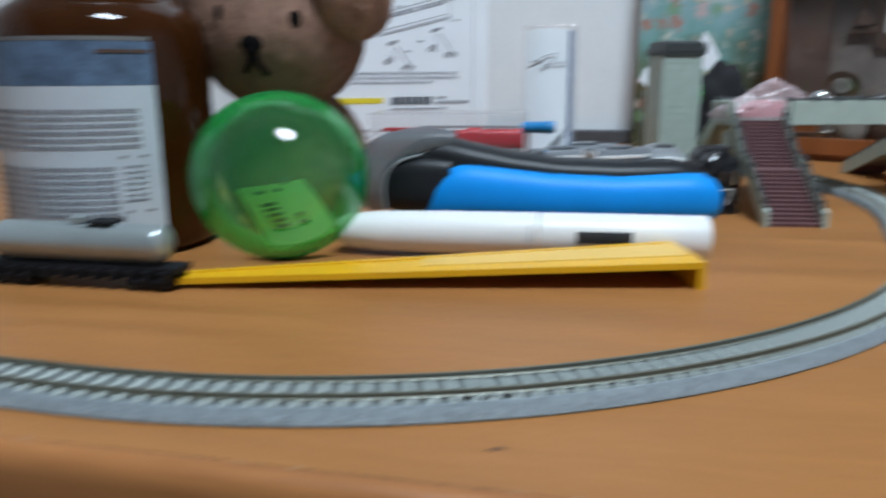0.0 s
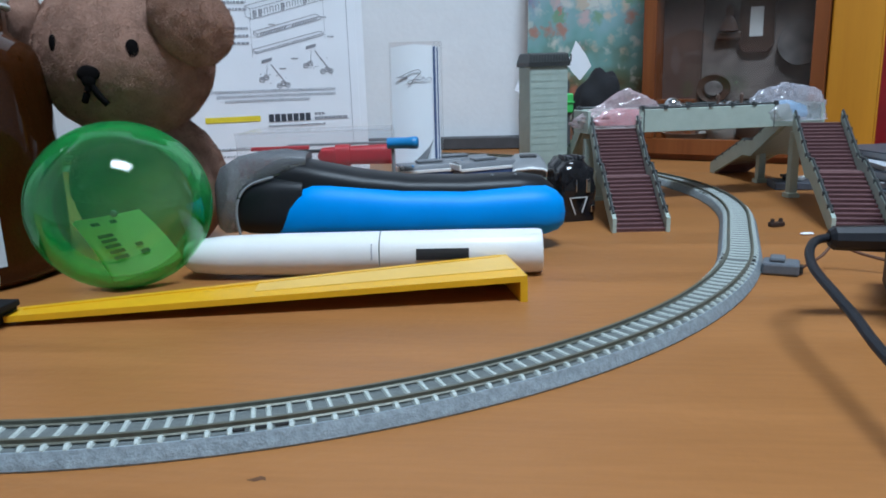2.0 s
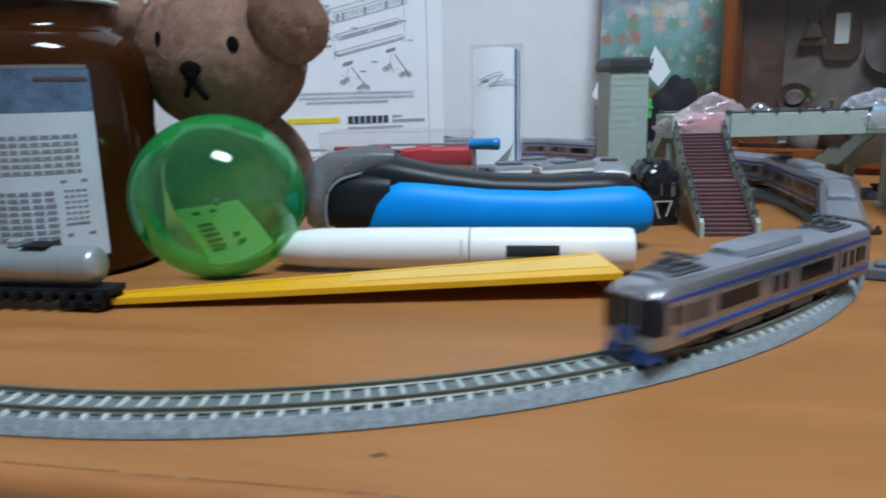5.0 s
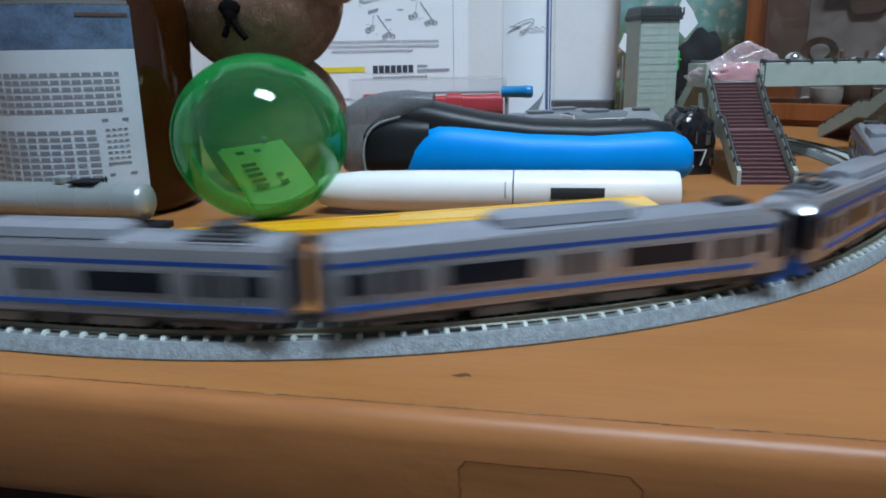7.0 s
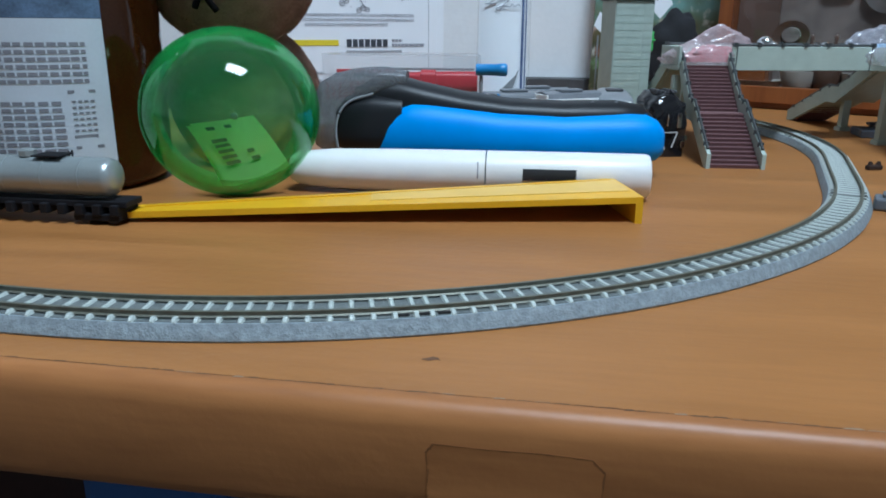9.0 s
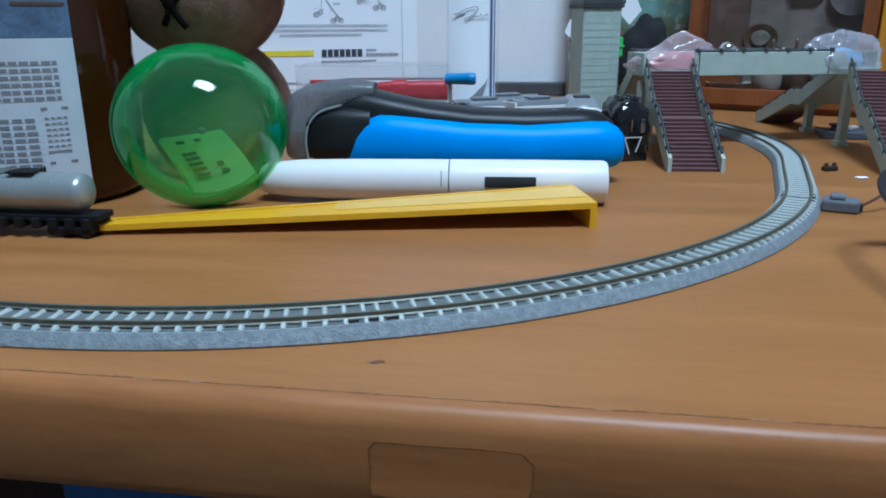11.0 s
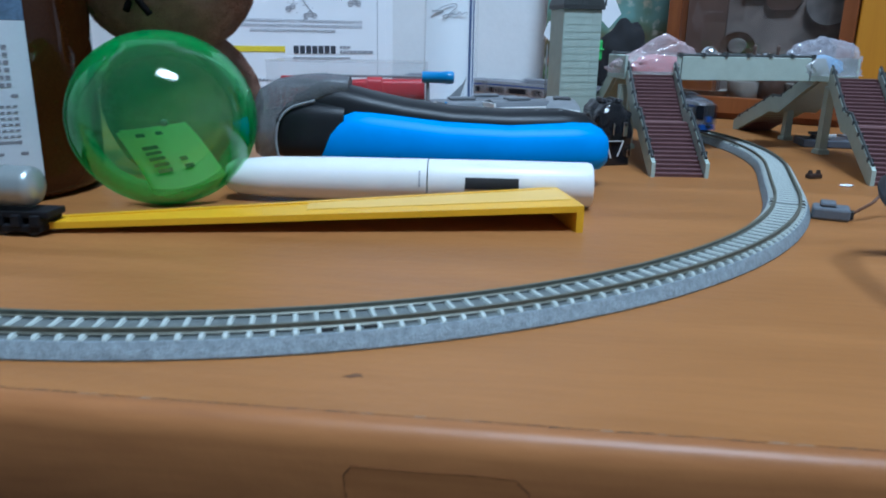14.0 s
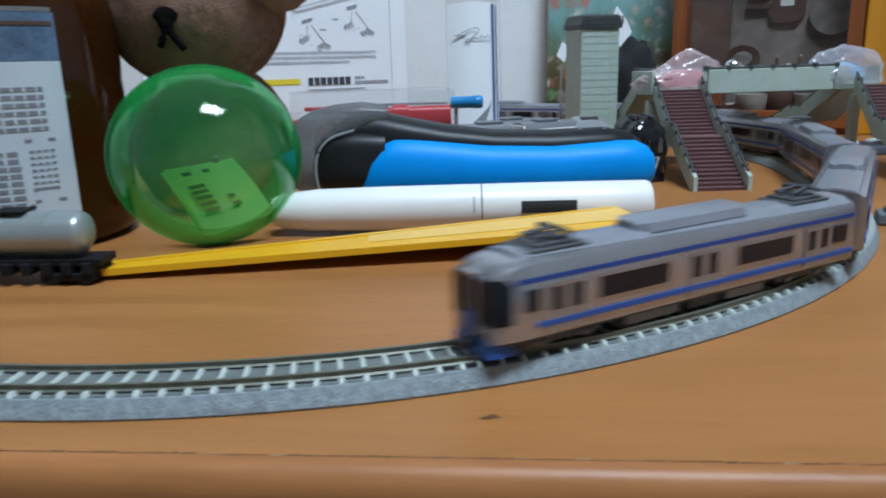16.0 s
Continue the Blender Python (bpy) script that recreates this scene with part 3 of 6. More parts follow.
    part("plug_shoulder", box(-0.0045, 0.0045, -0.020, -0.0135, 0.0058, 0.0078, 0.0008), FEEDER, f)
    part("socket", box(-0.0025, 0.0025, -0.0275, -0.026, 0.001, 0.0042), BLACKGAP, f)
    part("wire", tube(smooth_curve([(0.001, -0.027, 0.003), (0.004, -0.034, 0.008), (0.012, -0.040, 0.012), (0.014, -0.052, 0.008), (0.010, -0.075, 0.004)]), 0.0007), WIREBR, f, "thin brown wire")


# ---- the train ----
PITCH_CAR, BODY_LEN, RAIL_TOP = 0.142, 0.1365, TRACK_TOP + 0.0024


def body_ring(x, w, top, low=0.0045):
    """Section of a car body across x: upright sides, rounded cantrail."""
    h = [(-w, low), (-w * 1.0, 0.013), (-w * 0.985, 0.0185), (-w * 0.9, top - 0.0016), (-w * 0.66, top - 0.0004), (0, top), (w * 0.66, top - 0.0004), (w * 0.9, top - 0.0016), (w * 0.985, 0.0185), (w, 0.013), (w, low)]
    return [(x, u, v) for u, v in h]


def car(cab, pantograph, group):
    """One car; x forwards, z up from the rail top. cab: +1 front, -1 rear, 0 none."""
    ob = thing("train_car", "silver model commuter train car with two blue stripes and dark windows", "model train", group)
    if cab:
        tagged(ob, "silver model train cab car with blue stripes and black front")
    w, half = 0.0098, BODY_LEN / 2
    xs = [-half, -half + 0.001, half - 0.001, half]
    if cab:
        rings = [body_ring(-half, w * 0.98, 0.0235), body_ring(half - 0.010, w, 0.0238), body_ring(half - 0.005, w * 0.97, 0.0232), body_ring(half - 0.0015, w * 0.9, 0.0215), body_ring(half, w * 0.84, 0.0195)]
    else:
        rings = [body_ring(x, w * (0.98 if abs(x) == half else 1), 0.0238) for x in xs]
    flip = -1 if cab < 0 else 1
    turn = pose(0, 0, 0, 0, 0, 180 if flip < 0 else 0)
    hold = ob
    def add(name, bm, m, label="", smooth=None, parent=None):
        if flip < 0:
            bmesh.ops.transform(bm, matrix=turn, verts=bm.verts)
        return part(name, bm, m, parent or hold, label, smooth)
    body = add("body", loft(rings), SILVER, "brushed silver body shell", 35)
    add("roof", loft([[(x, u * 0.93, v) for u, v in ((-0.0088, 0.0222), (-0.006, 0.0240), (0, 0.0245), (0.006, 0.0240), (0.0088, 0.0222))] for x in (-half + 0.001, half - (0.009 if cab else 0.001))]), ROOF, "matt grey roof", 40)
    add("air_conditioner", loft([[(x, u * k, v if v < 0.025 else 0.025 + (v - 0.025) * k) for u, v in ((-0.0065, 0.0238), (-0.0058, 0.0262), (-0.003, 0.0272), (0.003, 0.0272), (0.0058, 0.0262), (0.0065, 0.0238))] for x, k in ((-0.023, 0.6), (-0.020, 1), (0.017, 1), (0.020, 0.6))]), ROOF, "light grey roof air conditioner", 30)
    for side in (-1, 1):
        y = side * w
        def plate(name, x0, x1, z0, z1, m, proud=0.00022, label=""):
            add(name, box(x0, x1, min(y, y + side * proud), max(y, y + side * proud), z0, z1), m, label)
        end = half - (0.012 if cab else 0.002)
        plate("blue_stripe", -half + 0.001, end, 0.0068, 0.0082, TBLUE, 0.0004)
        add("upper_stripe", box(-half + 0.001, half - (0.006 if cab else 0.002), min(side * w * 0.975, side * w * 0.992), max(side * w * 0.975, side * w * 0.992), 0.0181, 0.0193), TNAVY)
        for x in (-0.0255, 0.0255):
            add("window_frame", box(x - 0.0128, x + 0.0128, min(y, y + side * 0.00016), max(y, y + side * 0.00016), 0.0103, 0.0168, 0), SILVER)
            plate("window", x - 0.0118, x + 0.0118, 0.0109, 0.0162, TGLASS, 0.0003)
        for x in (-0.0495, 0.0, 0.0475):
            plate("door", x - 0.0062, x + 0.0062, 0.0052, 0.0172, TDOOR, 0.0002)
            for k in (-0.0030, 0.0030):
                plate("door_window", x + k - 0.0017, x + k + 0.0017, 0.0104, 0.0162, TGLASS, 0.0003)
        for x in (-0.0605,) + (() if cab else (0.0605,)):
            plate("end_window", x - 0.0032, x + 0.0032, 0.0109, 0.0162, TGLASS, 0.0003)
        if cab:
            plate("cab_window", half - 0.0125, half - 0.0085, 0.0112, 0.0165, TGLASS, 0.0003)
    if cab:
        face = []
        for x, k in ((half - 0.0052, 0.985), (half - 0.0030, 0.955), (half - 0.0012, 0.92), (half + 0.0003, 0.86), (half + 0.0006, 0.6)):
            ww = w * k
            face.append([(x, u, v) for u, v in ((-ww, 0.0088), (-ww, 0.0176), (-ww * 0.93, 0.0197 - 0.0008 * (1 - k)), (ww * 0.93, 0.0197 - 0.0008 * (1 - k)), (ww, 0.0176), (ww, 0.0088))])
        add("windscreen", loft(face), TGLASS, "black glazed front", 40)
        add("gangway_door", box(half - 0.0002, half + 0.0010, -0.0025, 0.0025, 0.0062, 0.0195, 0.0003), TBLACK, "black end door")
        for yy in (-0.0031, 0.0031):
            add("door_post", box(half - 0.0002, half + 0.0012, yy - 0.00025, yy + 0.00025, 0.0060, 0.0200, 0.0001), TDOOR)
        add("door_head", box(half - 0.0014, half + 0.0011, -0.0031, 0.0031, 0.0196, 0.0208, 0.0003), SILVER)
        add("blue_panel", box(half + 0.0008, half + 0.0015, -0.0025, 0.0025, 0.0062, 0.0108, 0.0002), TBLUE)
        for yy in (-1, 1):
            strip_lamp = box(-0.0003, 0.0003, -0.0004, 0.0004, -0.0016, 0.0016, 0.0002)
            bmesh.ops.transform(strip_lamp, matrix=pose(half - 0.0004, yy * 0.0077, 0.0104, yy * 28, 0, yy * 25), verts=strip_lamp.verts)
            add("headlamp", strip_lamp, WHITEPL, "white slanted headlamp")
        add("snow_plough", prism([(-0.0082, 0.0008), (-0.0074, 0.0046), (0.0074, 0.0046), (0.0082, 0.0008), (0.004, 0.0002), (-0.004, 0.0002)], half - 0.0065, half + 0.0004, "yz"), TBLUE, "blue skirt below the cab")
        add("coupler", box(half, half + 0.0042, -0.0014, 0.0014, 0.0018, 0.0042, 0.0005), COUPLER)
    else:
        add("coupler", box(half, half + 0.0026, -0.0014, 0.0014, 0.0018, 0.0042, 0.0005), COUPLER)
    add("rear_coupler", box(-half - 0.0026, -half, -0.0014, 0.0014, 0.0018, 0.0042, 0.0005), COUPLER)
    add("gangway", box(-half - 0.0016, -half, -0.0036, 0.0036, 0.0056, 0.0196, 0.0004), TBLACK, "black gangway bellows")
    add("floor_frame", box(-half + 0.002, half - 0.003, -0.0086, 0.0086, 0.0034, 0.0045), UNDER)
    for x0, x1, m in ((-0.028, -0.012, GEARBOX), (-0.008, 0.003, UNDER), (0.007, 0.026, GEARBOX)):
        add("equipment_box", box(x0, x1, -0.0080, 0.0080, 0.0006, 0.0034, 0.0004), m)
    for x in (-0.0468, 0.0468):
        bm = box(x - 0.012, x + 0.012, -0.0072, 0.0072, 0.0012, 0.0036, 0.0006)
        bogie = add("bogie", bm, UNDER, "dark bogie frame")
        for k in (-0.0070, 0.0070):
            for yy in (-0.0046, 0.0046):
                wm = lathe([(0.0, -0.0006), (0.0018, -0.0006), (0.0018, 0.0006), (0.0, 0.0006)], 14)
                bmesh.ops.transform(wm, matrix=pose(x + k, yy, 0.0018, 90), verts=wm.verts)
                add("wheel", wm, RAILM, parent=bogie)
            bx = box(x + k - 0.0012, x + k + 0.0012, -0.0082, 0.0082, 0.0012, 0.0026, 0.0003)
            add("axle_box", bx, GEARBOX, parent=bogie)
    for px in pantograph:
        bm = box(px - 0.0065, px + 0.0065, -0.005, 0.005, 0.0245, 0.0254, 0.0002)
        for a, b in (((px - 0.005, 0, 0.0256), (px + 0.005, 0, 0.0266)), ((px + 0.005, 0, 0.0266), (px - 0.003, 0, 0.0276))):
            for yy in (-0.003, 0.003):
                tube([(a[0], a[1] + yy, a[2]), (b[0], b[1] + yy * 0.6, b[2])], 0.0006, 5, bm)
        tube([(px - 0.003, -0.0062, 0.0274), (px - 0.003, -0.004, 0.0279), (px - 0.003, 0.004, 0.0279), (px - 0.003, 0.0062, 0.0274)], 0.0007, 5, bm)
        add("pantograph", bm, UNDER, "folded dark grey pantograph")
        add("pantograph_mat", box(px - 0.009, px + 0.009, -0.0062, 0.0062, 0.0238, 0.0246, 0.0003), UNDER)
    if cab and max(pantograph, default=0) < 0.04:
        add("roof_antenna", box(half - 0.020, half - 0.011, -0.0042, 0.0042, 0.0241, 0.0258, 0.0005), TBLACK, "dark roof antenna")
    return ob


# metres from the loop's nearest point to the train's front, at each time
FRONT = [(0.0, 1.62), (3.5, 0.564), (4.5, 0.266), (5.0, 0.116), (5.2, 0.06), (7.5, -0.55), (8.5, -0.812), (8.7, -0.866), (10.8, -1.445), (13.5, 0.695 - LOOP), (14.0, 0.554 - LOOP), (14.5, 0.412 - LOOP), (15.0, 0.278 - LOOP), (15.5, 0.146 - LOOP), (16.0, 0.0435 - LOOP)]


def front_at(t):
    return float(np.interp(t, [r[0] for r in FRONT], [r[1] for r in FRONT]))


def car_pose(k, t):
    """Pose of the k-th car: its two bogies stand on the line."""
    s = front_at(t) + 0.001 + PITCH_CAR * (k + 0.5)
    ax, ay, _ = on_line(s - 0.0468)
    bx, by, _ = on_line(s + 0.0468)
    return pose((ax + bx) / 2, (ay + by) / 2, RAIL_TOP, 0, 0, math.degrees(math.atan2(ay - by, ax - bx)))


CARS = []


def train():
    g = "six cars of the train"
    plan = [(1, (-0.05, 0.047)), (0, ()), (0, (-0.05,)), (-1, ()), (1, (0.046,)), (-1, ())]
    for cab, panto in plan:
        CARS.append(car(cab, panto, g))


def motions():
    times = [round(0.1 * i, 1) for i in range(161)]
    for k, ob in enumerate(CARS):
        walk(ob, [(t, car_pose(k, t)) for t in times])


# ---- things on the desk ----
def yellow_ramp():
    ob = thing("rerailing_ramp", "yellow plastic rerailing ramp, tapered, lying on the desk", "model ramp")
    # plan: front edge and back edge from the low end to the high end
    a0, a1, b0, b1 = Vector((-0.056, 0.356, 0)), Vector((0.156, 0.354, 0)), Vector((-0.054, 0.368, 0)), Vector((0.153, 0.392, 0))
    def z_top(f):
        return 0.0045 + 0.0068 * f
    rings = []
    for f in np.linspace(0, 1, 12):
        p, q, z = a0.lerp(a1, f), b0.lerp(b1, f), z_top(f)
        m = p.lerp(q, 0.22)
        rings.append([(p.x, p.y, z - 0.0026), (p.x, p.y, z), (m.x, m.y, z + 0.0002), (q.x, q.y, z + 0.0002), (q.x, q.y, z - 0.0022)])
    part("deck", loft(rings), YELLOW, ob, "sloping yellow deck", smooth=20)
    pad = []
    for f in np.linspace(0.47, 0.992, 6):
        p, q, z = a0.lerp(a1, f), b0.lerp(b1, f), z_top(f)
        u, v = p.lerp(q, 0.28), p.lerp(q, 0.93)
        pad.append([(u.x, u.y, z + 0.0002), (u.x, u.y, z + 0.0005), (v.x, v.y, z + 0.0005), (v.x, v.y, z + 0.0002)])
    part("pad", loft(pad), YELLOWPALE, ob, "paler yellow pad on the deck")
    p, q = a1, b1
    part("end_leg", loft([[(v.x + dx, v.y, 0), (v.x + dx, v.y, 0.0092)] + [(v.x + dx - 0.003, v.y, 0.0092), (v.x + dx - 0.003, v.y, 0)] for v, dx in ((p, 0.0001), (p.lerp(q, 0.5), 0.0001), (q, 0.0001))]), YELLOW, ob)
    part("back_wall", loft([[(q0.x, q0.y - 0.002, 0), (q0.x, q0.y, 0), (q0.x, q0.y, zz), (q0.x, q0.y - 0.002, zz)] for q0, zz in ((b0, 0.0026), (b1, 0.0092))]), YELLOW, ob)
    part("back_bead", loft([[(x, y - 0.0009, z), (x, y + 0.0009, z), (x, y + 0.0009, z + 0.0005), (x, y - 0.0009, z + 0.0005)] for x, y, z in ((-0.05, 0.364, 0.0049), (0.150, 0.3875, 0.0114))]), YELLOW, ob)


def white_pen():
    a, b = Vector((0.002, 0.4205, 0.0108)), Vector((0.1715, 0.3988, 0.0108))
    d = (b - a)
    ob = thing("white_pen", "thick white plastic pen with a dark window, lying flat", "pen", at=Matrix.Translation(a) @ d.to_track_quat("X", "Z").to_matrix().to_4x4())
    L = d.length
    k = 0.0950
    part("barrel", loft([super_ring(x, 0, 0, r, r, 2.1) for x, r in ((0, 0.006), (0.004, 0.008), (0.02, 0.0096), (0.05, 0.0102), (k - 0.0006, 0.0104))]), WHITEPL, ob, smooth=40)
    part("cap", loft([super_ring(x, 0, 0, r, r, 2.1) for x, r in ((k, 0.0104), (0.135, 0.0105), (L - 0.002, 0.0104), (L - 0.0004, 0.0098), (L, 0.009))]), WHITEPL, ob, smooth=40)
    win = 0.1120
    part("window", loft([[(x, -0.0108 * math.cos(t), 0.0108 * math.sin(t)) for t in np.linspace(-0.12, 0.38, 8)] + [(x, -0.0100 * math.cos(t), 0.0100 * math.sin(t)) for t in np.linspace(0.38, -0.12, 8)] for x in (win, win + 0.0245)]), TBLACK, ob, "dark brown sight window", smooth=50)
    bm = bmesh.new()
    for x, z0, z1 in ((k - 0.0042, -0.1, 0.65),):
        loft([[(x + e, -0.01055 * math.cos(t), 0.01055 * math.sin(t)) for t in np.linspace(z0, z1, 6)] for e in (0, 0.0006)], False, bm, False)
    part("clip_mark", bm, INK, ob)


def green_ball():
    ob = thing("capsule_ball", "transparent green plastic capsule ball holding a paper slip", "toy ball", at=pose(-0.0235, 0.4122, 0.0383) @ Matrix.Diagonal((1, 1, 0.95, 1)))
    r = 0.0401
    for name, rad in (("shell", r),):
        bm = bmesh.new()
        bmesh.ops.create_uvsphere(bm, u_segments=64, v_segments=40, radius=r)
        me = bpy.data.meshes.new(name)
        bm.to_mesh(me)
        bm.free()
        me.materials.append(BALLGLASS)
        me.shade_smooth()
        sh = new(name, me)
        sh.parent = ob
        sh.visible_shadow = False
    # the wall thickens in steps towards the lip where the two halves meet; its haze paints the rim's inner reflection
    for k, h in enumerate((0.0235, 0.0175, 0.0115)):
        q = r - 0.0005 * (k + 1)
        zone = lathe([(math.sqrt(q * q - z * z), z) for z in np.linspace(-h, h, 13)], 72, cap=False)
        lip = part("rim_glow_step", zone, RIMGREEN, ob, smooth=80, at=pose(0, 0, 0, 82, 0, 16))
        lip.visible_shadow = False
    ring = lathe([(r * 0.992, -0.003), (r + 0.0005, -0.0022), (r + 0.0005, 0.0022), (r * 0.992, 0.003)], 72, cap=False)
    rim = part("seam_ring", ring, RIMGREEN, ob, smooth=80, at=pose(0, 0, 0, 82, 0, 16))
    rim.visible_shadow = False
    part("hole_plug", lathe([(0.0, 0), (0.0016, 0), (0.0014, 0.0008), (0, 0.001)], 14), SLIPINK, ob, at=pose(0.0105, -0.0386, 0.003, 90))
    # folded slip inside, bent along its length
    A, B, C, D = Vector((-0.0145, -0.0180, -0.0033)), Vector((0.0130, -0.0150, 0.0005)), Vector((0.0270, -0.0040, -0.0268)), Vector((-0.0008, -0.0150, -0.0340))
    def slip(u, v):
        q = D.lerp(C, u).lerp(A.lerp(B, u), v)
        return q + Vector((0, -0.003 * math.sin(math.pi * u), 0.0015 * math.sin(math.pi * v)))
    n = 10
    rings = [[slip(i / n, j / n) for j in range(n + 1)] for i in range(n + 1)]
    bm = loft(rings, False, None, False)
    bmesh.ops.solidify(bm, geom=bm.faces[:], thickness=0.0003)
    part("paper_slip", bm, SLIP, ob, "pale green folded paper slip", smooth=60)
    back = loft([[slip(i / n, j / n) + Vector((-0.0022, 0.0030, -0.0016)) for j in range(n + 1)] for i in range(n - 1)], False, None, False)
    bmesh.ops.solidify(back, geom=back.faces[:], thickness=0.0003)
    part("slip_fold", back, SLIP, ob, smooth=60)
    bm = bmesh.new()
    for u0, u1, v0, v1 in ((0.2, 0.34, 0.84, 0.9), (0.5, 0.6, 0.84, 0.9), (0.16, 0.4, 0.62, 0.68), (0.16, 0.4, 0.54, 0.59), (0.16, 0.4, 0.45, 0.5), (0.17, 0.4, 0.36, 0.41), (0.18, 0.4, 0.27, 0.32), (0.58, 0.68, 0.38, 0.44), (0.58, 0.7, 0.26, 0.32)):
        c = [Vector(slip(u, v)) + Vector((0, -0.0006, 0.0002)) for u, v in ((u0, v0), (u1, v0), (u1, v1), (u0, v1))]
        bm.faces.new([bm.verts.new(q) for q in c])
    part("print", bm, SLIPINK, ob)


def plush_bear():
    """One plain mesh for the toy."""
    bm = bmesh.new()
    def ball(c, s, rot=None, seg=40):
        m = Matrix.Translation(c) @ (rot or Matrix()) @ Matrix.Diagonal((*s, 1))
        bmesh.ops.create_uvsphere(bm, u_segments=seg, v_segments=seg * 2 // 3, radius=1, matrix=m)
    ball((-0.0365, 0.484, 0.1075), (0.0455, 0.0435, 0.0430), seg=64)
    ball((0.0062, 0.4550, 0.1225), (0.0185, 0.0090, 0.0240), pose(0, 0, 0, 12, -34, 16), 48)
    ball((-0.0905, 0.482, 0.1245), (0.0150, 0.0110, 0.0190), pose(0, 0, 0, 0, 24, -14))
    ball((-0.0365, 0.500, 0.036), (0.0430, 0.0340, 0.0440))
    for v in bm.verts:
        n = noise.noise(v.co * 160) * 0.0007 + noise.noise(v.co * 45) * 0.0012
        v.co += v.normal * n
    bmesh.ops.recalc_face_normals(bm, faces=bm.faces)
    bm.normal_update()
    skin = [(f.calc_center_median(), f.normal.copy(), f.calc_area(), [v.co.copy() for v in f.verts]) for f in bm.faces if f.calc_center_median().z > 0.03]
    rng = random.Random(7)
    for c, n, area, vs in skin:
        for _ in range(int(area * 5.5e6 + rng.random())):
            u, w = rng.random(), rng.random()
            p = vs[0].lerp(vs[1], u).lerp(vs[-1].lerp(vs[2], u), w)
            clump = Vector((noise.noise(p * 210), noise.noise(p * 210 + Vector((7, 3, 1))), noise.noise(p * 210 + Vector((2, 9, 4))) - 0.35))
            d = (n * 0.75 + clump * 0.6 + Vector((rng.uniform(-0.3, 0.3), rng.uniform(-0.3, 0.3), rng.uniform(-0.3, 0.3)))).normalized() * rng.uniform(0.0006, 0.0011)
            s = n.cross(d).normalized() * 0.0001
            bm.faces.new([bm.verts.new(q) for q in (p - s, p + s, p + d)])
    k = len(bm.faces)
    def dot(c, s, rot=None):
        bmesh.ops.create_uvsphere(bm, u_segments=16, v_segments=10, radius=1, matrix=Matrix.Translation(c) @ (rot or Matrix()) @ Matrix.Diagonal((*s, 1)))
    dot((-0.0200, 0.4440, 0.1095), (0.0034, 0.0016, 0.0046), pose(0, 0, 0, 0, 0, 18))
    dot((-0.0575, 0.4460, 0.1130), (0.0023, 0.0016, 0.0044), pose(0, 0, 0, 0, 0, -24))
    dot((-0.0410, 0.4408, 0.0985), (0.0056, 0.0018, 0.0040))
    dot((-0.0412, 0.4406, 0.0955), (0.0036, 0.0018, 0.0038))
    for pts in ([(-0.0412, 0.4408, 0.096), (-0.0425, 0.4411, 0.0905), (-0.0452, 0.4426, 0.0850)], [(-0.0408, 0.4408, 0.096), (-0.0385, 0.4412, 0.0895), (-0.0345, 0.4430, 0.0835)]):
        tube(smooth_curve(pts, 4), 0.0016, 8, bm)
    bm.faces.ensure_lookup_table()
    for f in bm.faces[k:]:
        f.material_index = 1
    me = bpy.data.meshes.new("plush_bear")
    bm.to_mesh(me)
    bm.free()
    me.materials.append(PLUSH)
    me.materials.append(STITCH)
    me.shade_smooth()
    tagged(new("plush_bear", me), "brown plush toy bear with black stitched face, sitting", "plush toy")


